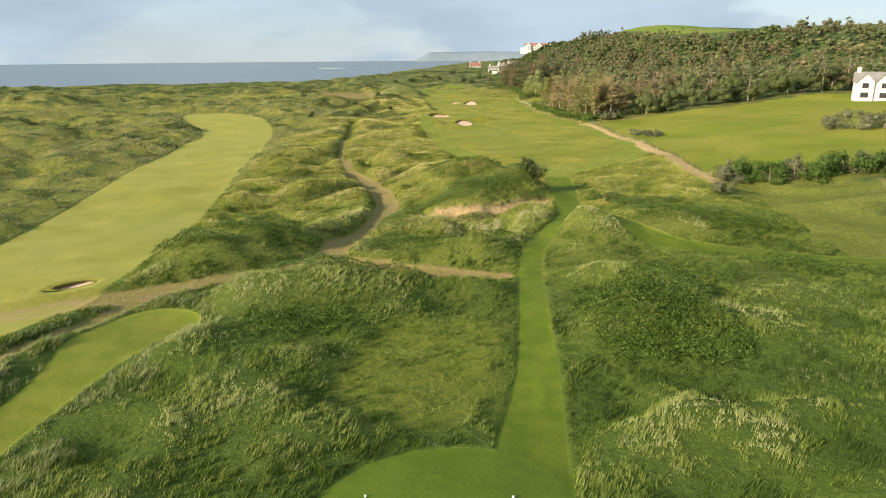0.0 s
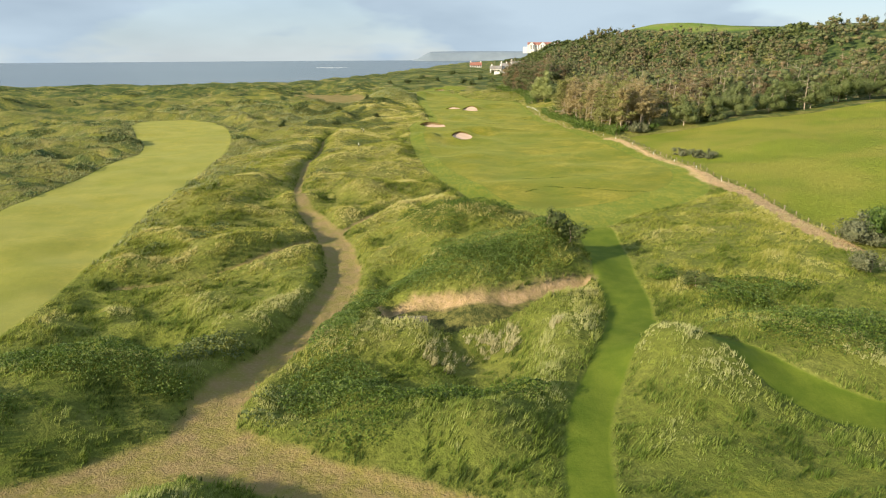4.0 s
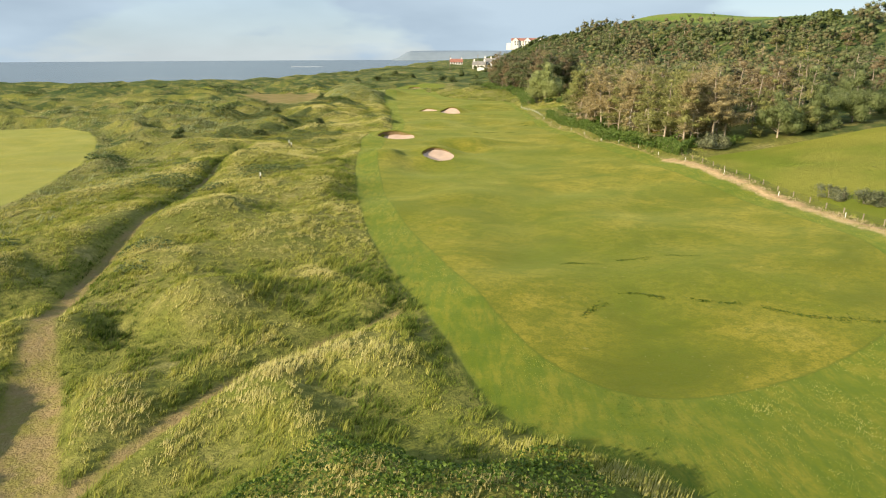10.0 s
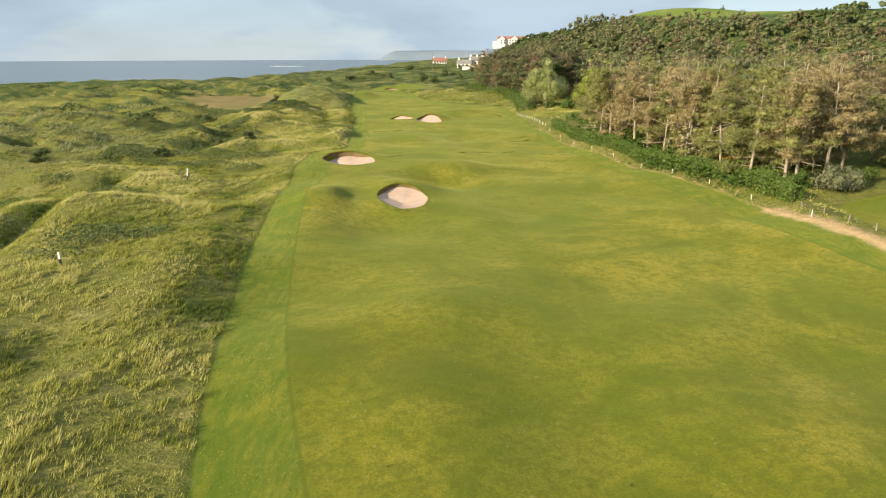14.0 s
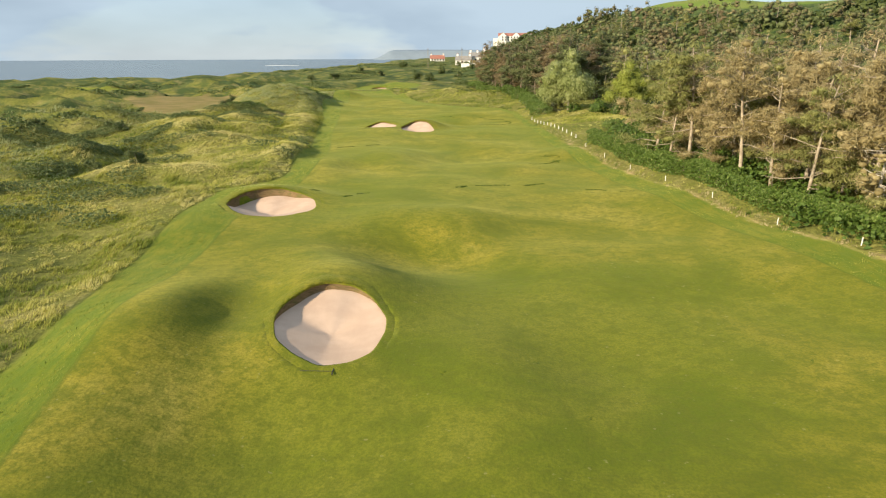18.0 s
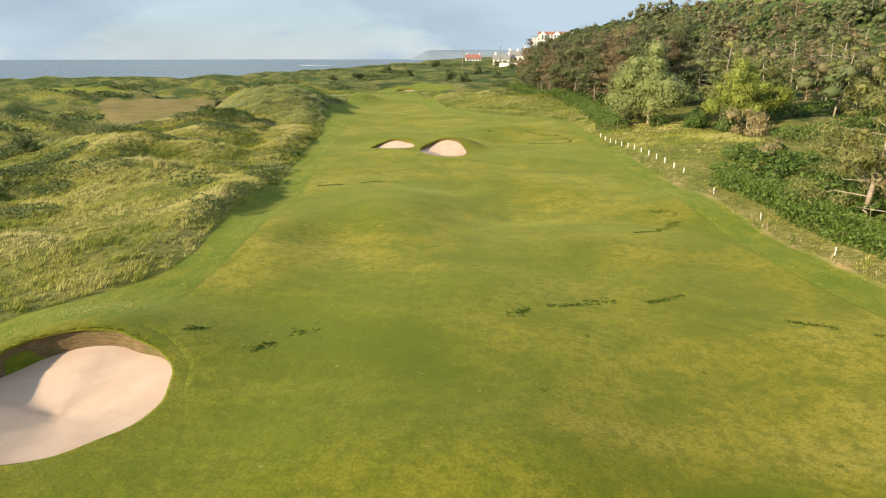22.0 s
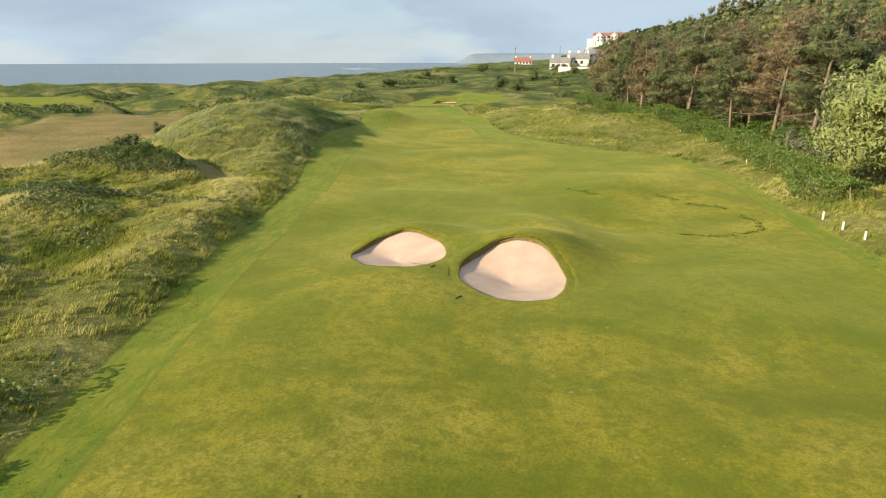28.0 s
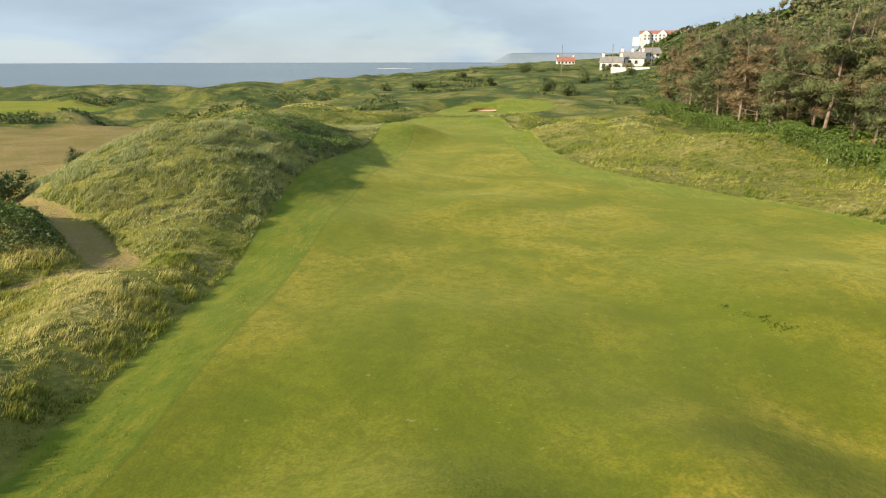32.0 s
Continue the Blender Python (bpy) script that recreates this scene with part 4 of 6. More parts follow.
# ---- bunkers ----
def build_bunker(centre, half, turn, depth, rng):
    (cx, cy), (a, b) = centre, half
    n, c, s = 64, math.cos(radians(turn)), math.sin(radians(turn))
    w = np.linspace(0, 2 * math.pi, n, endpoint=False)
    r = 1 + 0.02 * np.sin(2 * w + rng.uniform(0, 6)) + 0.022 * np.sin(3 * w + rng.uniform(0, 6)) + 0.012 * np.sin(7 * w + rng.uniform(0, 6)) + 0.006 * np.sin(13 * w + rng.uniform(0, 6))
    ex, ey = r * a * np.cos(w), r * b * np.sin(w)

    def at(k):
        return cx + k * (ex * c - ey * s), cy + k * (ex * s + ey * c)

    back = smooth(0.1, 0.9, np.sin(w - 0.3))
    x, y = at(1.0)
    rim = sample("flat", x, y)
    foot = np.minimum(rim, rim.mean() + 0.12 + 2 * smooth(0.0, 0.6, np.sin(w))) - 0.05 - depth * back * (0.85 + 0.15 * np.sin(3 * w + 1))
    bunker = thing("bunker", (0, 0, 0), 0, "pot bunker of pale pink sand with a turf back wall", "bunker", "fairway bunkers")
    # sand: a shallow cone, raked down from the foot of the wall
    rings, verts = [0.985, 0.93, 0.84, 0.7, 0.5, 0.25, 0.1], []
    low = min(rim.mean() - 0.29 * min(a, b), foot.min())
    for q in rings:
        xx, yy = at(q)
        u = q / 0.985
        verts.append(np.stack([xx, yy, low + (foot - low) * u ** 1.05], 1))
    verts = np.concatenate(verts + [np.array([[cx, cy, low]])])
    faces = []
    for k in range(len(rings) - 1):
        for i in range(n):
            j = (i + 1) % n
            faces += [(k * n + i, k * n + j, (k + 1) * n + j), (k * n + i, (k + 1) * n + j, (k + 1) * n + i)]
    faces += [((len(rings) - 1) * n + i, (len(rings) - 1) * n + (i + 1) % n, len(rings) * n) for i in range(n)]
    part("sand", mesh("sand", verts, faces, True), M_SAND, bunker)
    # wall, then the rounded lip that laps onto the turf
    i = np.arange(n)
    j = (i + 1) % n
    levels = []
    for q, h in ((0.975, -0.06), (0.985, 0.35), (0.992, 0.7), (1.0, 0.97)):
        xx, yy = at(q)
        jag = rng.uniform(-0.02, 0.02, n)
        levels.append(np.stack([xx, yy, foot + (rim - foot) * h + jag], 1))
    part("turf_wall", mesh("turf_wall", np.concatenate(levels), np.concatenate([np.stack([k * n + i, k * n + j, (k + 1) * n + j, (k + 1) * n + i], 1) for k in range(3)])), M_WALL, bunker, "brown stacked turf wall")
    levels = []
    reach = 1.11 + (0.08 + 0.65 * back) / ((a + b) / 2)
    for q, h in ((0.97, -0.06), (0.968, 0.02), (0.99, 0.06), (1.0 + 0.4 * (reach - 1), 0.05), (reach, -0.01), (1.06 * reach, -0.15)):
        xx, yy = at(q)
        zz = np.maximum(sample("flat", xx, yy), rim - 0.3 if np.max(q) < 1 else -99)
        levels.append(np.stack([xx, yy, zz + np.asarray(h) * (0.15 + 0.85 * back)], 1))
    part("turf_lip", mesh("turf_lip", np.concatenate(levels), np.concatenate([np.stack([k * n + i, k * n + j, (k + 1) * n + j, (k + 1) * n + i], 1) for k in range(5)]), True), M_LIP, bunker, "shaggy grass lip")
    # ragged tufts hanging over the back wall
    k = rng.randint(0, n, 1800)
    k = k[rng.rand(1800) < back[k] ** 1.5]
    q = 0.97 + rng.rand(len(k)) ** 2 * 0.07
    u = rng.rand(len(k))
    tx, ty = (np.array([at(qq)[z][kk] * (1 - uu) + at(qq)[z][(kk + 1) % n] * uu for qq, kk, uu in zip(q, k, u)]) for z in (0, 1))
    tz = sample("flat", tx, ty) + 0.02
    fv, ff = flakes(np.stack([tx, ty, tz + 0.03], 1), rng.uniform(0.05, 0.12, len(k)), rng, 0.9, 1.8, True, 0.45)
    tagged(part("lip_grass", mesh("lip_grass", fv, ff), M_LIP, bunker, "ragged grass over the back wall"), kind="stuff")


rng = np.random.RandomState(5)
for bunker_row in BUNKERS:
    build_bunker(*bunker_row, rng)


# ---- trees ----
def tree_meshes(kind, seed, height, spreading, sprays, leaf, single=False, limbs=0):
    """Trunk with limbs, and a crown of many sprays. kind: pine, round or shrub."""
    rng = np.random.RandomState(seed)
    lean = rng.normal(0, 0.05, 2) + (0.06, 0.02)
    stem_top = height * (0.93 if kind == "pine" else 0.75)
    ks = np.linspace(0, 1, 7)
    stem = np.stack([lean[0] * stem_top * ks ** 1.3 + 0.12 * np.sin(5 * ks + seed), lean[1] * stem_top * ks ** 1.3 + 0.12 * np.sin(4 * ks + 2 * seed) - 0.12 * math.sin(2 * seed), stem_top * ks - 0.3], 1)
    wood = [tube(stem, 0.0145 * height * (1 - 0.8 * ks) + 0.02, 7)]
    clumps, limbs = [], limbs or {"pine": 34, "round": 26, "shrub": 10}[kind]
    low = 0.12 if seed % 2 else 0.24
    for k in range(limbs):
        if kind == "pine":
            h = rng.uniform(low, 0.98) ** 0.85
            long = spreading * (1.15 - 0.8 * max(0, h - 0.35)) * rng.uniform(0.45, 1.0)
            rise = rng.uniform(-0.15, 0.5)
        else:
            h = rng.uniform(0.05 if kind == "round" else 0.08, 0.97)
            long = spreading * math.sin(math.pi * min(1, 0.18 + 0.8 * h)) * rng.uniform(0.6, 1.0)
            rise = rng.uniform(0.1, 0.7)
        base = np.array([np.interp(h * 0.95, ks, stem[:, i]) for i in range(3)])
        w = rng.uniform(0, 2 * math.pi)
        tip = base + (long * math.cos(w), long * math.sin(w), long * rise)
        mid = (base + tip) / 2 + rng.normal(0, 0.12 * long, 3) * (1, 1, 0.5)
        wood.append(tube([base, mid, tip], [0.006 * height * (1 - h * 0.6), 0.0035 * height, 0.012], 4))
        if kind == "pine" and k % 5 == 0:
            # a dead limb with bare twigs
            for q in range(3):
                at = base + (tip - base) * rng.uniform(0.4, 0.9)
                wood.append(tube([at, at + rng.normal(0, 0.5, 3)], [0.025, 0.008], 3))
            continue
        for u in ((0.4, 0.6, 0.8, 1.0) if kind == "pine" else (0.6, 0.95)):
            clumps.append((base + (tip - base) * u + rng.normal(0, 0.1 * long, 3), (long * rng.uniform(0.16, 0.30) + 0.22) if kind == "pine" else long * rng.uniform(0.22, 0.42) + 0.25))
    clumps.append((stem[-1] + (0, 0, 0.3), spreading * 0.3))
    centres, size = np.array([q for q, _ in clumps]), np.array([r for _, r in clumps])
    pick = rng.choice(len(clumps), sprays, p=size ** 2 / (size ** 2).sum())
    d = rng.normal(size=(sprays, 3))
    d *= (np.abs(rng.normal(0.75, 0.38, (sprays, 1))) if kind == "pine" else rng.uniform(0.55, 1.15, (sprays, 1))) / np.linalg.norm(d, axis=1, keepdims=True)
    flat = (1, 1, 0.5) if kind == "pine" else (1, 1, 0.85)
    at = centres[pick] + d * size[pick][:, None] * flat
    at[:, 2] = np.maximum(at[:, 2], 0.15)
    wv, wf = joined(wood)
    fv, ff = flakes(at, leaf * rng.uniform(0.6, 1.4, sprays), rng, 0.7, *((2.1, True, 0.5) if kind == "pine" else (1.6, True, 0.9)), (d + 0.35 * (at - at.mean(0)) / spreading + (0, 0, 0.25)) * 1.0)
    core = rng.rand(len(centres)) < (0.5 if kind == "pine" else 0.9)
    crown = joined([blobs(centres[core], size[core] * (0.5 if kind == "pine" else 0.62 if kind == "round" else 0.42), rng, flat[2] + 0.1), (fv, ff)])
    me = mesh("crown", *crown, True)
    return mesh("trunk", wv, wf, True), me


def make_tree(name, meshes, bark, leaves, place, turn, scale, label, category="tree", group=""):
    ob = thing(name, place, turn, label, category, group, "", scale)
    for nm, me, mat in (("trunk", meshes[0], bark), ("crown", meshes[1], leaves)):
        o = part(nm, me, None, ob)
        if not me.materials:
            me.materials.append(mat)
        o.material_slots[0].link = "OBJECT"
        o.material_slots[0].material = mat
    return ob


PINES = [tree_meshes("pine", s, 13, 3.9, 11000, 0.19, True) for s in range(1, 6)]
PINES_FAR = [tree_meshes("pine", s, 11, 4.6, 1800, 0.30, True, 18) for s in range(11, 15)]
ROUNDS = [tree_meshes("round", s, 10, 3.9, 22000, 0.17, True) for s in range(21, 24)]
SHRUBS = [tree_meshes("shrub", s, 2.4, 1.7, 2400, 0.13, True) for s in range(31, 35)]


def ground_at(x, y):
    return float(sample("flat", x, y))


def plant(name, meshes, leaves, x, y, scale, label, category="tree", group="", turn=None, bark=None):
    return make_tree(name, meshes, bark or M_BARK, leaves, (x, y, ground_at(x, y) - 0.05), rng.uniform(0, 360) if turn is None else turn, scale, label, category, group)


def fence_x(y):
    return float(np.interp(y, FENCE[:, 1], FENCE[:, 0]))


# the pine wood behind the hedge: its front rows
rng = np.random.RandomState(8)
for k in range(46):
    y = 209 + 56 * (k + 0.5) / 46
    x = fence_x(y) + 4.0 + (k % 4) * 3.2 + rng.uniform(-0.9, 0.9)
    brown = rng.rand() < 0.6
    plant("pine_tree", PINES[k % 5], M_BROWN if brown else M_PINE, x, y + rng.uniform(-0.8, 0.8), rng.uniform(0.78, 1.08),
          "tall bare-stemmed pine with browned needles" if brown else "tall bare-stemmed pine with dull green needles", "tree", "pines of the wood")
# the wood behind, up the slope
count = 0
for k in range(1500):
    x, y = rng.uniform(36, 190), rng.uniform(208, 600)
    foot = np.interp(x, [38, 52, 80, 118, 150, 190], [210, 211, 217, 231, 238, 240])
    if y < foot + 1 or x < np.interp(y, [200, 280, 290, 330, 345, 420, 470, 600], [48, 42, 47, 47, 42, 40, 52, 70]) or count >= 290 or along(RIDGE, np.array([x]), np.array([y]))[0][0] < (48 if x < 0.5 * y else 6):
        continue
    if rng.rand() > (1.0 if y < foot + 45 or x < 75 else 0.55):
        continue
    if inside(HILL_FIELD, np.array([x]), np.array([y]))[0] > -6:
        continue
    count += 1
    kind = rng.rand()
    leaves = M_PINE if kind < 0.18 else M_UMBER if kind < 0.5 else M_SPRUCE if kind < 0.8 else M_LEAF
    plant("woodland_tree", PINES_FAR[k % 4], leaves, x, y, rng.uniform(0.75, 1.15),
          {M_PINE: "dark green pine in the wood", M_UMBER: "brownish pine in the wood", M_SPRUCE: "dense dark conifer in the wood", M_LEAF: "broad-leaved tree in the wood"}[leaves], "tree", "trees of the wood")
PLATEAU = np.array([(430, 120), *RIDGE[:, :2], (1800, 1400), (1800, 100)])
# the wood further up, seen only as a mass of crowns
pieces = []
for k in range(2600):
    x, y = rng.uniform(58, 350), rng.uniform(236, 640)
    d, _ = along(RIDGE, np.array([x]), np.array([y]))
    if len(pieces) >= 1280 or d[0] < (40 if x < 0.46 * y else 3) or inside(PLATEAU, np.array([x]), np.array([y]))[0] > 8 or inside(HILL_FIELD, np.array([x]), np.array([y]))[0] > -4 or y < 236 + 0.15 * (x - 60) or x < np.interp(y, [236, 430, 640], [58, 58, 84]):
        continue
    centres = np.array([(x, y, ground_at(x, y) + rng.uniform(4, 7) * (1 if d[0] > 22 else 0.5))]) + rng.normal(size=(7, 3)) * (2.0, 2.0, 1.8)
    pieces.append(blobs(centres, rng.uniform(0.8, 1.4, 7), rng, 0.8))
    d = rng.normal(size=(140, 3))
    d /= np.linalg.norm(d, axis=1, keepdims=True)
    pieces.append(flakes(np.repeat(centres, 20, 0) + d * rng.uniform(1.1, 1.8, (140, 1)), 0.55 * rng.uniform(0.6, 1.4, 140), rng, 0.7, 1.6, True, 1.0, d))
tagged(part("distant_wood", mesh("distant_wood", *joined(pieces), True), M_WOODS), "dense mixed wood covering the hillside", "wood", "", "stuff")
# single trees that stand out
plant("sycamore_tree", ROUNDS[0], M_SYCAMORE, 36.8, 326, 1.55, "round sycamore with pale green leaves beside the posts")
plant("yellow_tree", ROUNDS[1], M_YELLOW, 47.5, 316, 1.2, "yellow-green tree at the edge of the wood")
plant("sycamore_tree", ROUNDS[2], M_LEAF, 66, 214, 0.95, "broad sycamore at the edge of the field")
plant("sycamore_tree", ROUNDS[1], M_LEAF, 84, 221, 0.95, "broad sycamore at the edge of the field")
plant("sycamore_tree", ROUNDS[0], M_LEAF, 97, 225, 0.8, "broad sycamore at the edge of the field")
for k, (x, y, size) in enumerate(((59, 213, 0.95), (74, 217.5, 1.1), (90, 226, 1.2), (107, 230, 1.15), (118, 234, 1.05), (129, 238, 1.2), (141, 241, 1.05), (153, 243, 1.15))):
    plant("sycamore_tree", ROUNDS[k % 3], M_LEAF, x, y, size, "dense dark green sycamore at the edge of the field", "tree", "sycamores by the field")
plant("ochre_tree", ROUNDS[2], M_OCHRE, 41.5, 223, 0.42, "small tree with ochre leaves among the pines")
shrub_i = 0


def shrub(x, y, scale, leaves, label, category="bush", group="", name="bush"):
    global shrub_i
    shrub_i += 1
    return plant(name, SHRUBS[shrub_i % 4], leaves, x, y, scale, label, category, group)


for x, y, s in ((-54, 242, 1.0), (-60, 297, 1.0), (-46.5, 299.5, 0.9), (-38.5, 249, 0.9), (-34, 262, 0.9), (-41.5, 346, 1.25), (-44.2, 357, 0.9), (-50, 303, 0.8), (-27, 258, 0.7)):
    shrub(x, y, s, M_GORSE, "dark wind-cut bush standing alone in the rough", group="bushes in the rough")
for x, y, s in ((-36, 497, 1.6), (1, 499, 2.0), (9, 486, 1.9), (-16, 520, 1.5), (-28, 540, 1.6), (22, 505, 1.5), (-48, 510, 1.3), (15, 530, 1.8), (-5, 560, 1.8), (30, 545, 1.6)):
    shrub(x, y, s, M_GORSE, "dark green bush on the rough ground past the fairway", group="bushes past the fairway")
for x, y, s in ((26, 582, 1.3), (31, 584, 1.0), (35, 586, 1.2), (42, 587, 1.4), (47.5, 590, 1.5), (52, 592, 1.8)):
    shrub(x, y, s, M_BROWN if s == 1.2 else M_GORSE, "garden bush in front of the white cottages", group="bushes by the cottages")
shrub(12.0, 103.4, 1.15, M_GORSE, "dark bush on the bank above the pit")
shrub(9.8, 103.8, 1.0, M_GORSE, "dark bush on the bank above the pit")
shrub(20.3, 99.5, 0.75, M_BRAMBLE, "low green bush beside the mown path")
shrub(22.5, 96.0, 0.85, M_GORSE, "dark green bush beside the mown path")
shrub(39.5, 98.0, 1.1, M_SALLOW, "brownish bush at the end of the straw band")
for x, y, s in ((45.8, 170.8, 0.7), (47.6, 167.7, 0.8), (45.0, 172.5, 0.75), (46.6, 169.0, 0.85), (48.5, 166.5, 0.95)):
    shrub(x, y, s, M_SALLOW, "low greyish bush standing in the mown field", group="bushes in the field")
for x, y, s in ((82, 147, 1.7), (85, 144, 1.9), (89, 142, 1.8)):
    shrub(x, y, s, M_SALLOW, "broad olive bush in front of the white house", group="bushes by the house")
rng = np.random.RandomState(12)
for k in range(16):
    u = k / 15
    shrub(45 + 34 * u + rng.uniform(-0.6, 0.6), 108 - 7 * u + rng.uniform(-1.2, 1.2), rng.uniform(1.5, 2.0), M_HEDGE if k % 4 else M_SALLOW, "dark green shrub in the belt below the field", group="shrub belt")
for x, y, s, mt in ((44.8, 207.5, 1.25, M_SALLOW), (42.6, 208.5, 1.0, M_HEDGE), (47.2, 207.8, 1.1, M_SALLOW), (50, 209, 0.9, M_HEDGE), (42.8, 311.5, 1.6, M_HEDGE), (40.3, 315, 1.4, M_HEDGE), (45.5, 309, 1.7, M_BROWN), (36.2, 289, 0.9, M_LAUREL), (39.5, 287, 1.1, M_BROWN),
                    (37, 322, 1.0, M_HEDGE), (34.5, 327, 1.0, M_SALLOW), (36, 340, 1.2, M_SALLOW), (36.5, 348, 1.2, M_SALLOW), (39, 356, 1.3, M_HEDGE)):
    shrub(x, y, s, mt, {M_SALLOW: "pale grey-green bush at the edge of the wood", M_HEDGE: "dense green bush at the edge of the wood", M_LAUREL: "dense green bush at the end of the hedge", M_BROWN: "brown twiggy bush at the edge of the wood"}[mt], group="bushes at the wood")
# pines past the sycamore
for k in range(64):
    y = 352 + 108 * k / 64
    x = np.interp(y, [350, 366, 400, 440, 460], [42, 37.5, 34, 30, 30]) + (k % 5) * 3.2 + rng.uniform(-1, 1)
    brown, dark = rng.rand() < 0.42, rng.rand() < 0.93
    plant("pine_tree", PINES[k % 5], M_UMBER if brown else M_SPRUCE if dark else M_PINE, x, y, rng.uniform(0.95, 1.4), "tall pine with browned needles" if brown else "tall pine with dense dark needles" if dark else "tall pine with dull green needles", "tree", "pines past the sycamore", bark=M_DARKBARK)
plant("dead_tree", tree_meshes("pine", 77, 8.5, 2.2, 40, 0.2), M_BROWN, 37.2, 226, 1.0, "leaning bleached dead trunk among the pines", "tree", bark=M_DEAD)


# ---- hedges ----
def build_hedge(line, half, height, count, label, leaves, seed):
    rng = np.random.RandomState(seed)
    p = np.array(line, float)
    length = np.r_[0, np.cumsum(np.linalg.norm(np.diff(p, axis=0), axis=1))]
    u = rng.uniform(0, length[-1], count)
    x, y = np.interp(u, length, p[:, 0]), np.interp(u, length, p[:, 1])
    w = rng.uniform(-1, 1, count)
    top = height * (1 + 0.18 * ripple(u, u * 0, 3.0, 1) + 0.1 * ripple(u, u * 0, 1.1, 2))
    h = np.where(rng.rand(count) < 0.45, 1.0, rng.rand(count)) * top * (1 - 0.25 * np.abs(w) ** 3)
    side = np.where(h < top * 0.93, np.sign(w) * np.abs(w) ** 0.3, w) * half * (1 + 0.2 * ripple(u, u * 0 + 9, 2.2, 3))
    z = sample("flat", x + side, y) + np.maximum(h, 0.05)
    hedge = thing("hedge", (0, 0, 0), 0, label, "hedge")
    fv, ff = flakes(np.stack([x + side, y, z], 1), 0.15 * rng.uniform(0.6, 1.5, count), rng, 0.8, 1.5, True)
    part("foliage", mesh("foliage", fv, ff), leaves, hedge)
    stems = []
    for s in np.arange(0.5, length[-1], 1.6):
        sx, sy = np.interp(s, length, p[:, 0]), np.interp(s, length, p[:, 1])
        g = ground_at(sx, sy)
        stems.append(part("stem", mesh("stem", *tube([(sx, sy, g - 0.1), (sx + rng.uniform(-0.2, 0.2), sy, g + height * 0.8)], [0.05, 0.02], 5)), M_BARK, hedge))


build_hedge([(fence_x(y) + 1.4, y) for y in np.arange(203, 283, 4)], 0.75, 1.7, 55000, "long clipped green hedge along the wood", M_LAUREL, 3)
build_hedge([(fence_x(y) + 2.3 + 0.8 * math.sin(y), y) for y in np.arange(322, 452, 4)], 1.6, 1.9, 60000, "loose overgrown green hedge along the rough", M_LAUREL, 4)


# ---- posts, stakes and fence ----
def post_mesh(name, w, h, cap=0.02):
    return boxes((-w / 2, -w / 2, -0.25, w / 2, w / 2, h), bevel=cap)


first = thing("boundary_post", (0, 0, 0), 0, "square white-painted boundary post in the grass", "post", "white boundary posts")
part("shaft", post_mesh("shaft", 0.12, 0.58), M_WHITE, first)
part("cap", boxes((-0.07, -0.07, 0.56, 0.07, 0.07, 0.6), bevel=0.02), M_WHITE, first)
spots = [(28.1 + 0.15 * k, 319.5 - 2.75 * k) for k in range(13)]
for k, (x, y) in enumerate(spots):
    m4 = pose(x, y, ground_at(x, y), rng.uniform(-3, 3), rng.uniform(-3, 3), rng.uniform(-8, 8))
    if k:
        copy_thing(first, m4)
    else:
        first.matrix_world = m4
stake = thing("stake", (0, 0, 0), 0, "thin white stake at the edge of the long grass", "stake", "white stakes")
part("shaft", post_mesh("shaft", 0.065, 0.52, 0.01), M_WHITE, stake)
part("head", boxes((-0.04, -0.04, 0.5, 0.04, 0.04, 0.55), bevel=0.01), M_WHITE, stake)
spots = [(fence_x(y) - 0.6, y) for y in (141, 152, 163, 175, 187, 198, 207, 215, 223, 231, 240, 249, 258, 267, 275)] + [(fence_x(y) + 0.6, y) for y in (343, 352, 362, 373)]
for k, (x, y) in enumerate(spots):
    m4 = pose(x, y, ground_at(x, y), rng.uniform(-6, 6), rng.uniform(-6, 6), rng.uniform(0, 90))
    if k:
        copy_thing(stake, m4)
    else:
        stake.matrix_world = m4
fence = thing("fence", (0, 0, 0), 0, "low wooden post fence with wires along the field", "fence")
shaft = None
ys = np.arange(108, 204, 3.0)
for y in ys:
    x = fence_x(y) + 0.5
    if shaft is None:
        shaft = part("fence_post", post_mesh("fence_post", 0.10, 0.62), M_WOOD, fence)
        o = shaft
    else:
        o = new("fence_post", shaft.data)
        o.parent = fence
    o.matrix_world = pose(x, y, ground_at(x, y), 0, rng.uniform(-5, 5), rng.uniform(0, 20))
for h in (0.2, 0.38, 0.55):
    pts = [(fence_x(y) + 0.5, y, ground_at(fence_x(y) + 0.5, y) + h) for y in ys]
    part("wire", mesh("wire", *tube(pts, [0.012] * len(pts), 4)), M_DARK, fence)
for k, (x, y, h) in enumerate(((-22.3, 187.4, 1.1), (-26.7, 226.1, 1.1), (-27.9, 229.6, 1.1))):
    mp = thing("marker_post", (x, y, ground_at(x, y)), 0, "black and white distance marker post in the rough", "post", "marker posts")
    part("shaft", boxes((-0.07, -0.07, -0.3, 0.07, 0.07, 0.55), bevel=0.01), M_DARK, mp)
    part("band", boxes((-0.075, -0.075, 0.55, 0.075, 0.075, 1.05), bevel=0.01), M_WHITE, mp, "white upper half")


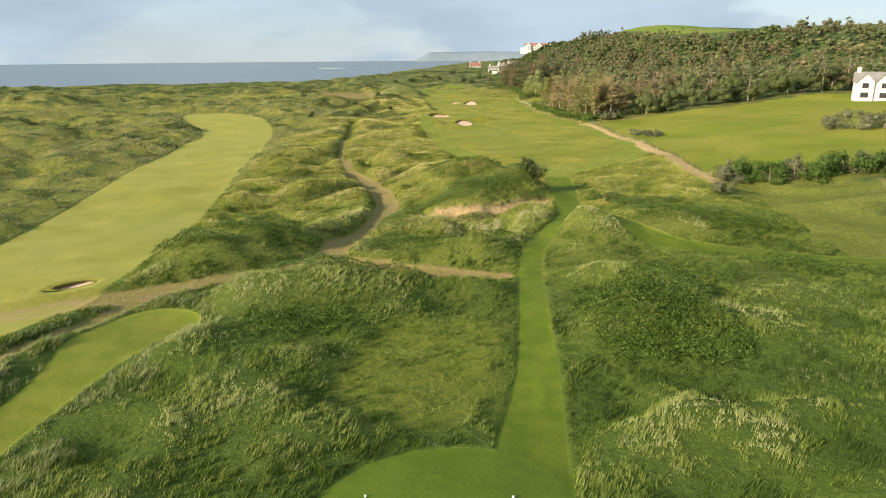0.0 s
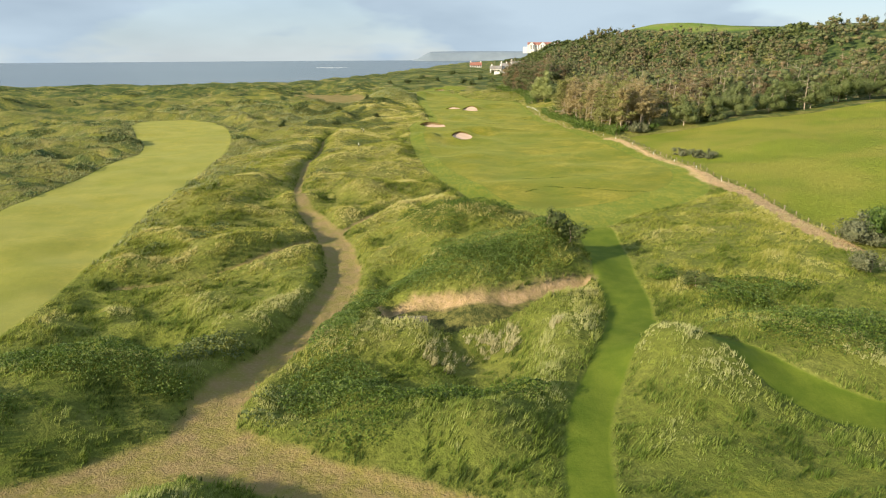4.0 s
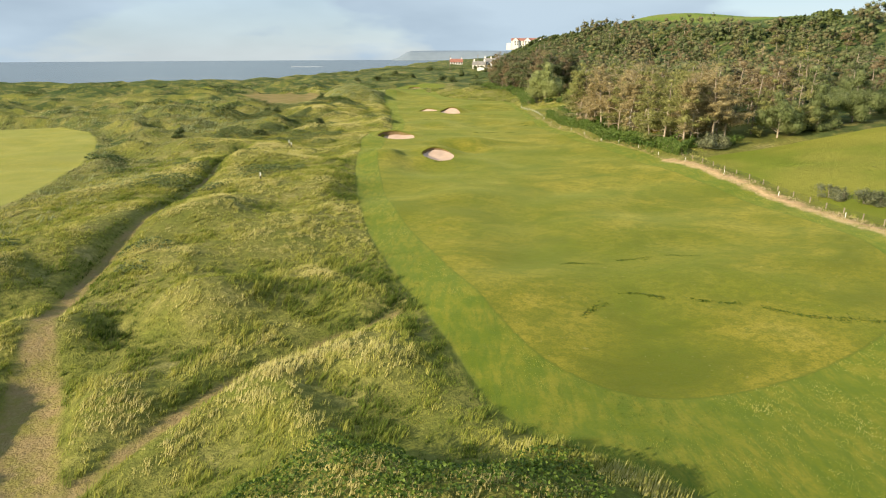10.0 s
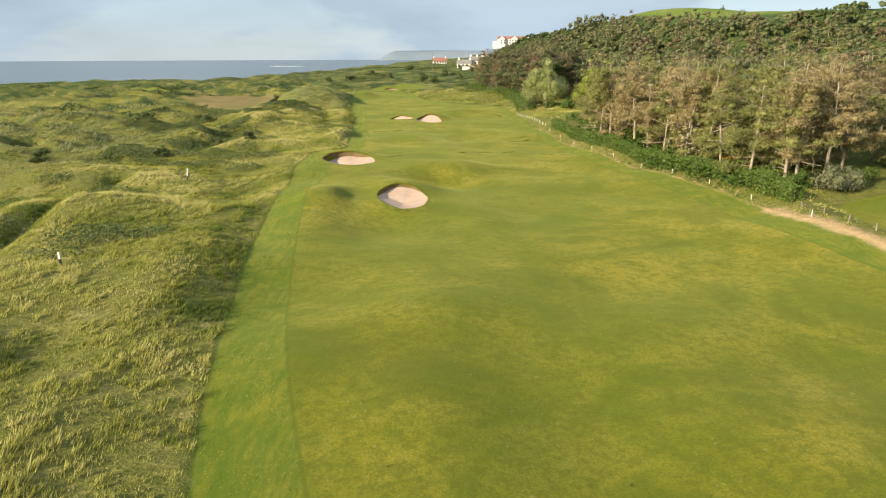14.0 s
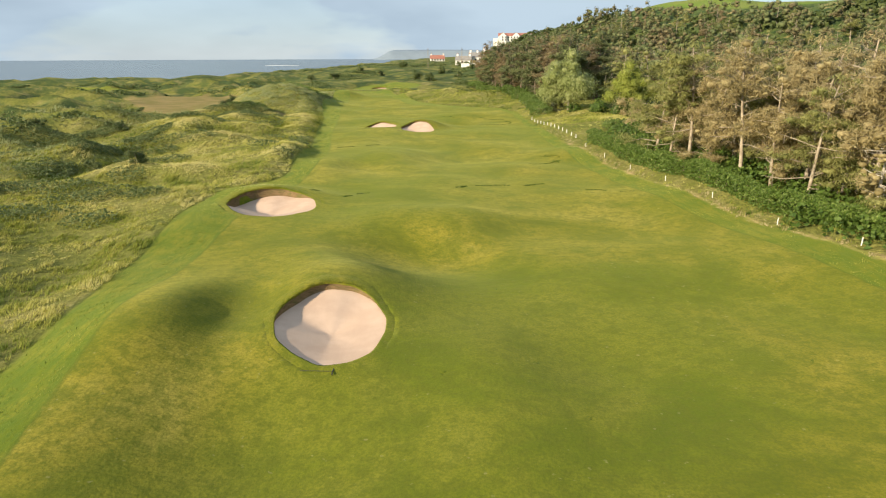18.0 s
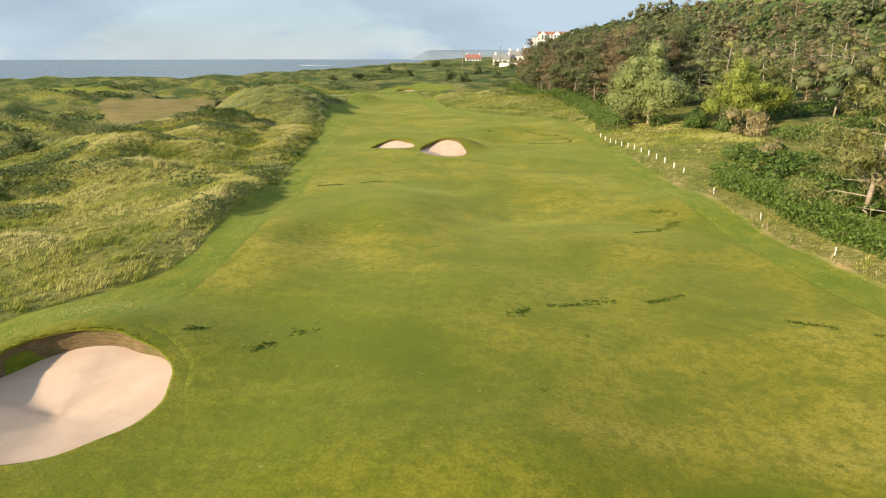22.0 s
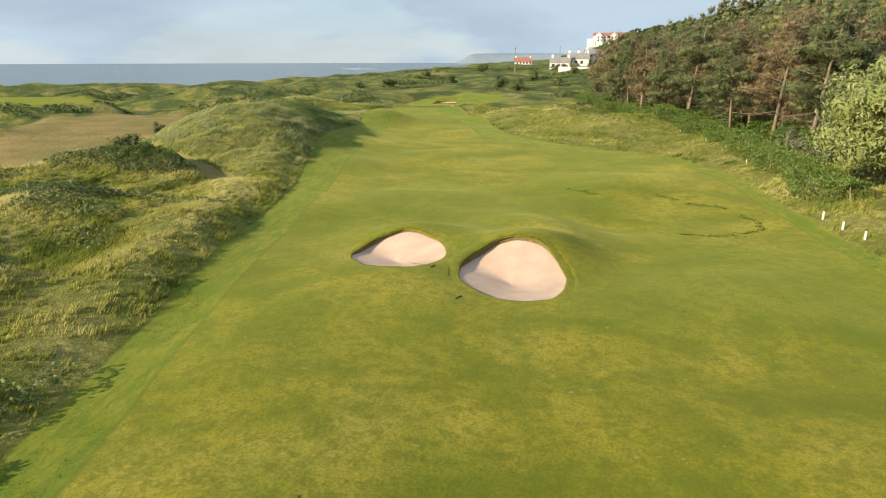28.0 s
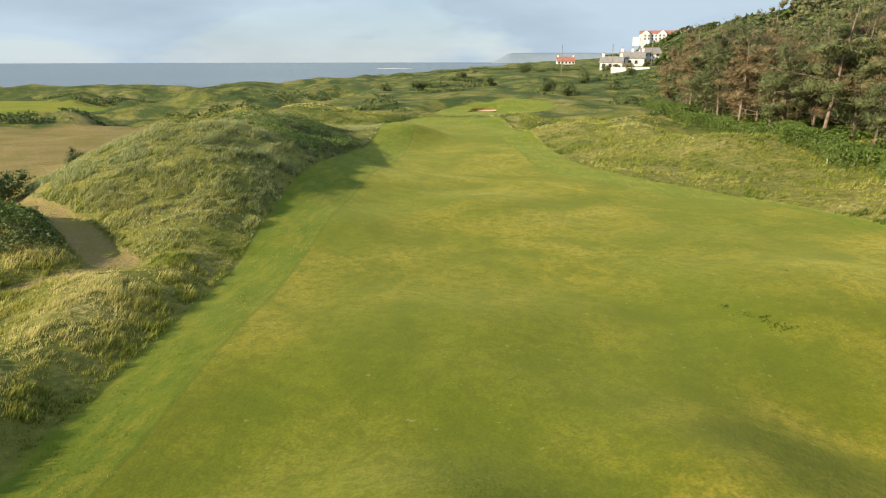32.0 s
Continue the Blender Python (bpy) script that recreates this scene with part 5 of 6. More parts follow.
# ---- rakes, tee markers, concrete box ----
def build_rake(x, y, turn):
    z = ground_at(x, y) + 0.02
    rake = thing("bunker_rake", (x, y, z), turn, "dark bunker rake lying at the edge of the sand", "rake", "bunker rakes")
    part("handle", mesh("handle", *tube([(0, 0, 0.03), (0, 1.4, 0.05)], [0.013, 0.013], 6)), M_DARK, rake)
    part("head", boxes((-0.26, -0.02, 0.0, 0.26, 0.02, 0.04), bevel=0.008), M_DARK, rake)
    tines = bmesh.new()
    for k in range(7):
        box(tines, -0.25 + 0.08 * k, -0.012, -0.06, -0.235 + 0.08 * k, 0.008, 0.01)
    part("tines", tines, M_DARK, rake)


build_rake(1.9, 208.0, 88)
build_rake(0.1, 304.6, 75)
build_rake(1.9, 300.2, 60)
for x, y in ((-4.6, 27.2), (2.6, 27.2)):
    t_ = thing("tee_marker", (x, y, ground_at(x, y)), 0, "small white tee marker on the mown tee", "marker", "tee markers")
    bm = bmesh.new()
    bmesh.ops.create_icosphere(bm, subdivisions=2, radius=0.07)
    bmesh.ops.translate(bm, verts=bm.verts, vec=(0, 0, 0.06))
    part("ball", bm, M_WHITE, t_)
    part("spike", mesh("spike", *tube([(0, 0, -0.1), (0, 0, 0.03)], [0.01, 0.012], 5)), M_DARK, t_)
z = ground_at(-3.3, 91.4)
tank = thing("concrete_box", (-3.3, 91.4, z), 4, "dark open concrete box sunk in the pit", "concrete box")
part("back_wall", boxes((-1.3, 0.55, -0.4, 1.3, 0.75, 0.62), bevel=0.03), M_CONCRETE, tank)
part("front_wall", boxes((-1.3, -0.75, -0.4, 1.3, -0.6, 0.18), bevel=0.03), M_CONCRETE, tank)
part("side_wall", boxes((-1.3, -0.6, -0.4, -1.12, 0.55, 0.5), bevel=0.03), M_CONCRETE, tank)
part("side_wall", boxes((1.12, -0.6, -0.4, 1.3, 0.55, 0.5), bevel=0.03), M_CONCRETE, tank)
part("water", boxes((-1.12, -0.6, -0.35, 1.12, 0.55, -0.05)), M_GLASS, tank, "dark standing water")


# ---- buildings ----
def gable(width, depth, eaves, ridge, over=0.35, thick=0.18):
    """A pitched roof as two slabs, ridge along x."""
    bm = bmesh.new()
    for s in (-1, 1):
        a, b = Vector((0, s * (depth / 2 + over), eaves - over * (ridge - eaves) / (depth / 2))), Vector((0, 0, ridge))
        vs = []
        for x in (-width / 2 - over, width / 2 + over):
            for q in (a, b):
                vs += [bm.verts.new((x, q.y, q.z)), bm.verts.new((x, q.y, q.z + thick))]
        for f in ((0, 2, 3, 1), (4, 5, 7, 6), (0, 1, 5, 4), (2, 6, 7, 3), (1, 3, 7, 5), (0, 4, 6, 2)):
            bm.faces.new([vs[i] for i in f])
    bmesh.ops.recalc_face_normals(bm, faces=bm.faces)
    return bm


def walls(width, depth, eaves, ridge, low=-1.0):
    """A wall body with pointed ends, ridge along x."""
    bm = bmesh.new()
    ring = [(-depth / 2, low), (depth / 2, low), (depth / 2, eaves), (0, ridge), (-depth / 2, eaves)]
    a = [bm.verts.new((-width / 2, y, z)) for y, z in ring]
    b = [bm.verts.new((width / 2, y, z)) for y, z in ring]
    bm.faces.new(a[::-1])
    bm.faces.new(b)
    for k in range(5):
        bm.faces.new((a[k], a[(k + 1) % 5], b[(k + 1) % 5], b[k]))
    bmesh.ops.recalc_face_normals(bm, faces=bm.faces)
    return bm


def moved(bm, m4):
    bm.transform(m4)
    return bm


def window(parent, x, y, z, w, h, turn=0, frame_mat=None):
    """A window on a wall whose outside faces -y (before the turn)."""
    m4 = pose(x, y, z, 0, 0, turn)
    win = part("window", moved(boxes((-w / 2 - 0.08, -0.06, -0.08, -w / 2, 0.1, h + 0.08), (w / 2, -0.06, -0.08, w / 2 + 0.08, 0.1, h + 0.08), (-w / 2, -0.06, h, w / 2, 0.1, h + 0.08),
                                     (-w / 2, -0.06, -0.08, w / 2, 0.1, 0), (-0.03, -0.05, 0, 0.03, 0.1, h)), m4), frame_mat or M_FRAME, parent)
    part("pane", moved(boxes((-w / 2, -0.02, 0, w / 2, 0.02, h)), m4), M_GLASS, win)
    part("sill", moved(boxes((-w / 2 - 0.15, -0.16, -0.16, w / 2 + 0.15, 0.05, -0.08)), m4), frame_mat or M_WHITE, win)


def chimney(parent, x, y, z0, z1, mat=None):
    c = part("chimney", boxes((x - 0.5, y - 0.35, z0, x + 0.5, y + 0.35, z1), (x - 0.58, y - 0.43, z1 - 0.25, x + 0.58, y + 0.43, z1 - 0.1), bevel=0.02), mat or M_RENDER, parent)
    for k in (-0.22, 0.22):
        part("pot", mesh("pot", *tube([(x + k, y, z1), (x + k, y, z1 + 0.5)], [0.13, 0.11], 8)), M_REDROOF, c)


def white_house(x, y, turn):
    h = thing("house", (x, y, ground_at(x, y) - 0.2), turn, "white two-storey house with a grey slate roof and twin gables", "house")
    part("wall", walls(15, 8, 5.4, 8.0), M_RENDER, h)
    part("roof", gable(15, 8, 5.4, 8.0), M_SLATE, h)
    for gx in (-4.6, 0.2):
        part("gable_wall", moved(walls(4.6, 4.4, 5.4, 7.7), pose(gx, -2.9, 0, 0, 0, 90)), M_RENDER, h)
        part("gable_roof", moved(gable(4.6, 4.4, 5.4, 7.7), pose(gx, -2.9, 0, 0, 0, 90)), M_SLATE, h)
        for z in (1.0, 3.7):
            window(h, gx, -5.2, z, 1.9 if z < 2 else 1.5, 1.35)
    for wx in (3.6, 6.0):
        for z in (1.0, 3.7):
            window(h, wx, -4.0, z, 1.1, 1.3)
    part("porch", boxes((1.6, -6.4, -0.8, 4.6, -4.0, 2.3), (1.4, -6.6, 2.3, 4.8, -4.0, 2.5), bevel=0.03), M_RENDER, h)
    window(h, 3.1, -6.4, 0.7, 2.4, 1.3)
    part("door", boxes((4.6, -5.6, -0.2, 4.66, -4.7, 1.9)), M_FRAME, h)
    chimney(h, 3.4, 0, 7.0, 9.6)
    chimney(h, -6.6, 0, 7.0, 9.4)


white_house(125, 203, -28)


def cottage(x, y, z, turn, width, eaves, ridge, roof, label, storeys=1, pots=2):
    h = thing("cottage", (x, y, z), turn, label, "house", "houses on the slope")
    part("wall", walls(width, 6.5, eaves, ridge, -3), M_RENDER, h)
    part("roof", gable(width, 6.5, eaves, ridge), roof, h)
    for s in range(storeys):
        for k in range(int(width / 2.6)):
            window(h, -width / 2 + 1.5 + 2.6 * k, -3.25, 0.9 + 2.6 * s, 1.1, 1.2)
    for k in range(pots):
        chimney(h, -width / 2 + 0.8 + k * (width - 1.6) / max(1, pots - 1), 0, ridge - 0.6, ridge + 1.3)
    return h


cottage(29.5, 590, ground_at(29.5, 587) - 0.1, -12, 9, 2.8, 5.0, M_SLATE, "low white cottage with a grey roof and chimneys")
cottage(38, 594, ground_at(38, 591) + 0.2, -8, 10, 3.2, 5.6, M_SLATE, "white cottage with a grey roof and tall chimneys", 1, 3)
cottage(45.5, 599, ground_at(45.5, 596) + 0.2, 8, 8, 4.6, 6.8, M_SLATE, "white house end standing among trees", 2, 1)
gw = thing("garden_wall", (33.5, 562, ground_at(33.5, 562)), -6, "low white garden wall on the slope", "wall")
part("wall", boxes((-7, -0.2, -1.2, 7, 0.2, 1.1), bevel=0.04), M_RENDER, gw)
part("coping", boxes((-7.1, -0.28, 1.1, 7.1, 0.28, 1.22), bevel=0.03), M_RENDER, gw)
zr = ground_at(20, 820)
cottage(18, 820, zr - 0.1, 5, 13, 2.6, 5.6, M_REDROOF, "far house with a red tiled roof", 1, 2)
hz = ground_at(112, 972)
hotel = thing("hotel", (112, 978, hz), -6, "long white hotel with red roofs on the hill", "hotel")
part("wall", walls(40, 12, 6.0, 9.0, -5), M_RENDER, hotel)
part("roof", gable(40, 12, 6.0, 9.0), M_REDROOF, hotel)
for gx in (-15, 0, 15):
    part("gable_wall", moved(walls(8, 8, 6.0, 9.6, -5), pose(gx, -5, 0, 0, 0, 90)), M_RENDER, hotel)
    part("gable_roof", moved(gable(8, 8, 6.0, 9.6), pose(gx, -5, 0, 0, 0, 90)), M_REDROOF, hotel)
part("wing", boxes((-26, -7, -5, -20, 5, 3.2)), M_RENDER, hotel)
for k in range(12):
    for z in (0.6, 3.4):
        window(hotel, -18.5 + 3.35 * k, -9.02 if k in (1, 2, 5, 6, 9, 10) else -6.02, z, 1.6, 1.9, 0, M_WHITE)
for x, y in ((8, 560), (27, 565), (43, 575)):
    z = ground_at(x, y)
    p_ = thing("utility_pole", (x, y, z), rng.uniform(0, 90), "tall wooden utility pole with a cross arm", "pole", "utility poles")
    part("shaft", mesh("shaft", *tube([(0, 0, -1), (0, 0, 10.5)], [0.16, 0.11], 8)), M_WOOD, p_)
    part("cross_arm", boxes((-0.9, -0.06, 9.7, 0.9, 0.06, 9.85), bevel=0.01), M_WOOD, p_)

# ---- far headland and surf ----
n = 40
u = np.linspace(0, 1, n)
top = 62 * smooth(0, 0.1, u) * (0.72 + 0.28 * np.sin(2.2 * u + 0.2)) * (1 - 0.35 * u) + 6
v, f = [], []
for k in range(n):
    xh = -300 + 1150 * u[k]
    v += [(xh, 4300, SEA - 2), (xh, 4330, SEA + top[k] * 0.8), (xh, 4420, SEA + top[k]), (xh, 4560, SEA + top[k] * 0.9)]
for k in range(n - 1):
    f += [(4 * k + j, 4 * k + 4 + j, 4 * k + 5 + j, 4 * k + 1 + j) for j in range(3)]
tagged(part("backdrop", mesh("backdrop", v, f, True), M_HEAD), "far flat-topped headland across the bay, coloured blue for its haze", "headland", "", "structure")
rng = np.random.RandomState(21)
pieces = []
for k in range(46):
    a = rng.uniform(0, 1)
    cx, cy = (-190 + 170 * a, 640 + 130 * a + rng.uniform(0, 60)) if k < 34 else (-420 + 60 * rng.rand(), 2050 + 40 * rng.rand())
    L = rng.uniform(8, 30)
    w = np.linspace(-1, 1, 9)
    xx, yy = cx + w * L, cy + 3 * np.sin(3 * w + k) + 0.3 * w * L * (k < 34)
    hw = rng.uniform(0.8, 2.4) * (1 - w ** 2) + 0.15
    vv = np.concatenate([np.stack([xx, yy - hw, np.full(9, SEA + 0.12)], 1), np.stack([xx, yy, np.full(9, SEA + 0.5)], 1), np.stack([xx, yy + hw, np.full(9, SEA + 0.12)], 1)])
    ii = np.arange(8)
    pieces.append((vv, np.concatenate([np.stack([ii + 9 * q, ii + 1 + 9 * q, ii + 10 + 9 * q, ii + 9 + 9 * q], 1) for q in (0, 1)])))
tagged(part("surf", mesh("surf", *joined(pieces), True), M_FOAM), "white breaking surf along the shore", "surf", "", "stuff")


# ---- long grass, brambles and scrub ----
def short_at(x, y):
    return sample("short", x, y)


def build_grass(count, x0, x1, y0, y1, seed, blades, tall, wide, keep, label, material, name="rough_grass", dry=0.0):
    """Tufts of blades that the wind leans one way; the tone of a tuft runs from deep green to straw."""
    rng = np.random.RandomState(seed)
    x, y = rng.uniform(x0, x1, count), rng.uniform(y0, y1, count)
    # tufts crowd together and leave gaps
    clump = 0.6 * ripple(x, y, 1.5, 2) + 0.5 * ripple(x, y, 0.7, 3)
    ok = keep(x, y) & (clump + rng.uniform(-0.35, 0.35, count) > -0.25)
    x, y, clump = x[ok], y[ok], clump[ok]
    z = sample("z", x, y)
    n = len(x)
    low = np.where(sample("front", x, y) + 1.5 * ripple(x, y, 2.2, 5) > 0, 0.5, 1.0)
    high = tall * low * (0.4 + 0.9 * np.clip(clump + 0.25, 0, 1) + 0.3 * ripple(x, y, 6, 4)) * rng.uniform(0.6, 1.3, n)
    high = np.maximum(high, 0.06)
    crest = z - 0.25 * sum(sample("z", x + a, y + b) for a, b in ((-4, 0), (4, 0), (0, -4), (0, 4)))
    lush_shade = smooth(118, 66, y + 14 * ripple(x, y, 17, 1)) * smooth(-46, -30, x)
    tone = 0.43 + dry - 0.08 * lush_shade + 0.27 * ripple(x, y, 5.5, 1) + 0.12 * ripple(x, y, 16, 2) + 0.16 * ripple(x, y, 1.3, 5) + 0.5 * np.clip(crest, -0.6, 0.6) + rng.normal(0, 0.08, n)
    turn = 0.5 + 0.45 * ripple(x, y, 9, 3) + rng.normal(0, 0.28, n)
    X, Y, Z, H, W = (np.repeat(q, blades) for q in (x, y, z, high, turn))
    N = len(X)
    w = rng.uniform(0, 2 * math.pi, N)
    r = rng.uniform(0.02, 0.22, N)
    bx, by = X + r * np.cos(w), Y + r * np.sin(w)
    h = H * rng.uniform(0.55, 1.1, N)
    W = W + rng.normal(0, 0.35, N)
    reach = h * rng.uniform(0.15, 1.0, N)
    lx, ly = reach * np.cos(W), reach * np.sin(W)
    t = W + math.pi / 2 + rng.normal(0, 0.6, N)
    hw = wide * rng.uniform(0.6, 1.3, N) / 2
    ox, oy = hw * np.cos(t), hw * np.sin(t)
    v = np.stack([np.stack([bx - ox, by - oy, Z - 0.06], 1), np.stack([bx + ox, by + oy, Z - 0.06], 1), np.stack([bx + lx, by + ly, Z + h], 1)], 1).reshape(-1, 3)
    me = mesh(name, v, np.arange(3 * N).reshape(-1, 3))
    me.attributes.new("tone", "FLOAT", "POINT").data.foreach_set("value", np.repeat(np.clip(tone, 0.02, 1.0), 3 * blades).astype(np.float32))
    me.attributes.new("lush_shade", "FLOAT", "POINT").data.foreach_set("value", np.repeat(lush_shade, 3 * blades).astype(np.float32))
    tagged(part(name, me, material), label, "grass", "", "stuff")


def fence_line(y):
    return np.interp(y, FENCE[:, 1], FENCE[:, 0])


def wild(x, y):
    return (short_at(x, y) < -0.1) & (sample("dirt", x, y) < -0.05) & (sample("bowl", x, y) < 0.01) & (sample("dry", x, y) < 0) & (sample("straw", x, y) < 0.05) & (sample("worn", x, y) < 0.2) & (sample("pit", x, y) < 0.4)


build_grass(150000, -42, 44, 14, 150, 41, 8, 0.40, 0.062, wild, "long wind-blown green and straw-coloured rough grass", M_BLADE)
build_grass(95000, -50, 0, 150, 300, 40, 9, 0.36, 0.058, wild, "long wind-blown straw-coloured rough grass beside the fairway", M_BLADE, dry=0.17)
build_grass(240000, -17, 42, 118, 345, 38, 4, 0.07, 0.045, lambda x, y: (sample("fair", x, y) < -0.15) & (short_at(x, y) > -0.3) & (x < fence_line(y) - 1) & (sample("bowl", x, y) < 0.01), "short green semi-rough along the fairway", M_BLADE, "semi_rough", 0.0)
build_grass(9000, 20, 44, 150, 300, 39, 7, 0.28, 0.06, wild, "rough grass beside the hedge and fence", M_BLADE, dry=0.08)
build_grass(52000, -46, 0, 300, 345, 37, 9, 0.36, 0.058, wild, "long wind-blown rough grass below the big dune", M_BLADE, dry=0.14)
build_grass(9000, 22, 44, 300, 345, 36, 8, 0.34, 0.06, wild, "dry rough grass behind the white posts", M_BLADE, dry=0.22)
build_grass(56000, -75, 44, 345, 430, 42, 7, 0.38, 0.08, wild, "long wind-blown rough grass on the far dunes", M_BLADE, dry=0.0)
build_grass(45000, -120, -42, 40, 330, 43, 6, 0.45, 0.13, wild, "long rough grass on the dunes towards the sea", M_DUNE)
build_grass(46000, -50, -12, 334, 404, 46, 8, 0.42, 0.07, lambda x, y: wild(x, y) & (hump_at(x, y) > 0.6), "tall grey-green marram grass on the big dune", M_MARRAM, "marram_grass")
build_grass(36000, -125, -40, 60, 340, 47, 5, 0.75, 0.13, lambda x, y: wild(x, y) & (ripple(x, y, 16, 3) > -0.12), "tall grey-green marram grass on the seaward dunes", M_MARRAM, "marram_grass")
build_grass(9000, -36, -12, 18, 62, 48, 9, 0.55, 0.045, lambda x, y: wild(x, y) & (inside(SIDE_TEE, x, y) > -4.5), "silvery long grass round the small tee", M_MARRAM, "marram_grass")
build_grass(10000, -40, 44, 28, 66, 49, 9, 0.30, 0.03, lambda x, y: wild(x, y) & (ripple(x, y, 5, 3) + 0.4 * ripple(x, y, 1.7, 1) > 0.22), "pale-tipped long grass in the near rough", M_MARRAM, "marram_grass")
build_grass(24000, 27, 46, 104, 300, 44, 7, 0.28, 0.045, lambda x, y: (np.abs(x + 1.0 - np.interp(y, FENCE[:, 1], FENCE[:, 0])) < np.where(y < 203, 1.2, 0.7)) & ((y < 203) | (np.random.RandomState(3).rand(len(x)) < 0.35)), "dry straw-coloured grass beside the fence", M_STRAW, "dry_grass")
build_grass(2600, -8, 11, 80, 94, 45, 16, 0.85, 0.05, lambda x, y: (ripple(x, y, 2.6, 2) + 0.5 * ripple(x, y, 1.1, 4) > 0.15) & (np.hypot((x - 3.5) / 5.5, (y - 85.0 - 0.3 * x) / 3.0) < 1) & (short_at(x, y) < -0.5), "tall bleached plume grass standing in the pit", M_PLUME, "plume_grass")


def build_cover(name, patches, per, leaf, lift, seed, label, category, material):
    """Low leafy cover over elliptic patches of uneven thickness."""
    rng = np.random.RandomState(seed)
    at = []
    for px, py, a, b in patches:
        k = int(per * a * b * 3.1)
        w, r = rng.uniform(0, 2 * math.pi, k), np.sqrt(rng.rand(k))
        x, y = px + a * r * np.cos(w), py + b * r * np.sin(w)
        edge = 1 - r ** 2
        keep = (edge + 0.5 * ripple(x, y, 2.5, 1) > 0.25) & (short_at(x, y) < -0.25) & (sample("dirt", x, y) < -0.2) & (sample("straw", x, y) < 0.2) & (sample("dry", x, y) < 0)
        x, y, edge = x[keep], y[keep], edge[keep]
        top = lift * (0.35 + 0.4 * (ripple(x, y, 1.6, 3) + 1) * 0.5 + 0.25 * (ripple(x, y, 0.7, 4) + 1)) * np.minimum(1, 0.45 + edge)
        at.append(np.stack([x, y, sample("z", x, y) + top * np.where(rng.rand(len(x)) < 0.6, 1, rng.rand(len(x)))], 1))
    at = np.concatenate(at)
    fv, ff = flakes(at, leaf * rng.uniform(0.6, 1.4, len(at)), rng, 0.6, 1.3)
    tagged(part(name, mesh(name, fv, ff), material), label, category, "", "stuff")


build_cover("brambles", [(12.5, 50.5, 3.6, 3.6), (16.5, 51, 4.6, 5), (14.5, 44.5, 4.6, 4.4), (18, 45, 3.4, 4), (13, 47.5, 3.6, 4), (21, 57.5, 5, 3.6), (-12, 49, 3.4, 2.4), (-15, 48, 2.6, 2), (-9, 58.5, 6, 3), (-3, 121, 4.5, 5), (3, 118, 4.5, 4), (-1, 115, 3, 3), (6, 121, 2.5, 4), (3, 101.5, 9, 2.6), (8, 103, 5, 2.4), (-8, 79, 4, 4.5), (0, 75.5, 8, 2.2), (30, 82, 12, 3.5), (27, 95, 6, 3), (-24, 78, 7, 2.6), (-31, 71, 5, 2),
                            (-8.5, 93, 2.5, 4), (36, 64, 8, 2.5), (24, 91, 4, 2.5), (-6, 71.5, 4, 1.6), (-34, 334.5, 6, 2.6)], 58, 0.115, 1.0, 51, "dark green bramble thicket over the banks", "brambles", M_BRAMBLE)
build_cover("thicket", [(1, 101.0, 8, 2.9), (7, 103.0, 5, 2.8), (-8, 79, 4, 5), (-9, 87, 2.5, 6), (0, 76, 7, 1.8), (-24, 78, 8, 2.6), (-31, 72, 6, 2), (31, 85, 13, 3), (26, 93, 6, 3), (-8, 97.5, 3, 2.2), (-14, 58, 5, 2.5), (-25, 367, 4, 5), (-22, 375, 4, 5), (-3, 98, 4.5, 2.6), (2.5, 98.5, 5, 2.8), (7.5, 100.5, 4, 2.6), (1, 104, 7, 3.5), (-8, 95, 2.6, 4), (-9.5, 90, 2.4, 5), (-27, 381, 5, 4), (-31, 372, 3, 4)], 60, 0.105, 1.15, 57, "tall leafy green thicket on the bank", "thicket", M_LAUREL)
rng = np.random.RandomState(52)
spots = []
while len(spots) < 130:
    x, y = rng.uniform(-70, -10), rng.uniform(60, 420)
    if ripple(np.array([x]), np.array([y]), 18, 5)[0] + rng.uniform(-0.3, 0.3) > 0.25:
        spots.append((x, y, rng.uniform(1.2, 3.2), rng.uniform(0.8, 2.0)))
build_cover("undergrowth", [(49 + 5 * (k % 5), 272 + 3 * k, 3.5, 3.5) for k in range(24)] + [(36 + 0.1 * k, 212 + 5.6 * (k % 13) + 0.4 * k, 3.5, 3.0) for k in range(26)] + [(fence_x(212 + 5.4 * k) + 3.5, 212 + 5.4 * k, 2.4, 3.0) for k in range(13)] + [(float(np.interp(350 + 3.6 * k, [350, 366, 400, 440, 460], [39, 34.5, 31, 27, 27.5])) + (k % 3) * 4, 350 + 3.6 * k, 4.0, 3.2) for k in range(30)], 12, 0.3, 1.5, 56, "green undergrowth beneath the pines", "undergrowth", M_HEDGE)
spots += [(-37, 334, 8, 3.2), (-37, 334, 7, 3), (-33, 334, 6, 3), (-31, 317, 6, 3.4), (-31, 317, 5, 3), (-26, 311, 4, 2.5), (-21.5, 372, 4, 6), (-24, 378, 4, 5), (-36, 190, 4, 5), (-24, 196, 5, 3), (-30, 240, 6, 3), (-27, 246, 7, 3), (-34, 250, 7, 3)] + [(-30, 300, 9, 2), (-27, 318, 8, 1.8), (-33, 282, 8, 2), (-30, 268, 8, 1.8), (-48, 275, 9, 2.5), (-50, 320, 10, 3)] + [(-32, 335, 3.5, 5), (-35, 321, 3.5, 6), (-36.5, 304, 3, 7), (-37.5, 288, 3, 7), (-38.5, 273, 3, 6), (-39, 260, 3.5, 5), (-44, 250, 5, 4), (-50, 300, 5, 4), (-56, 296, 6, 4), (-48, 285, 4, 4)] * 2
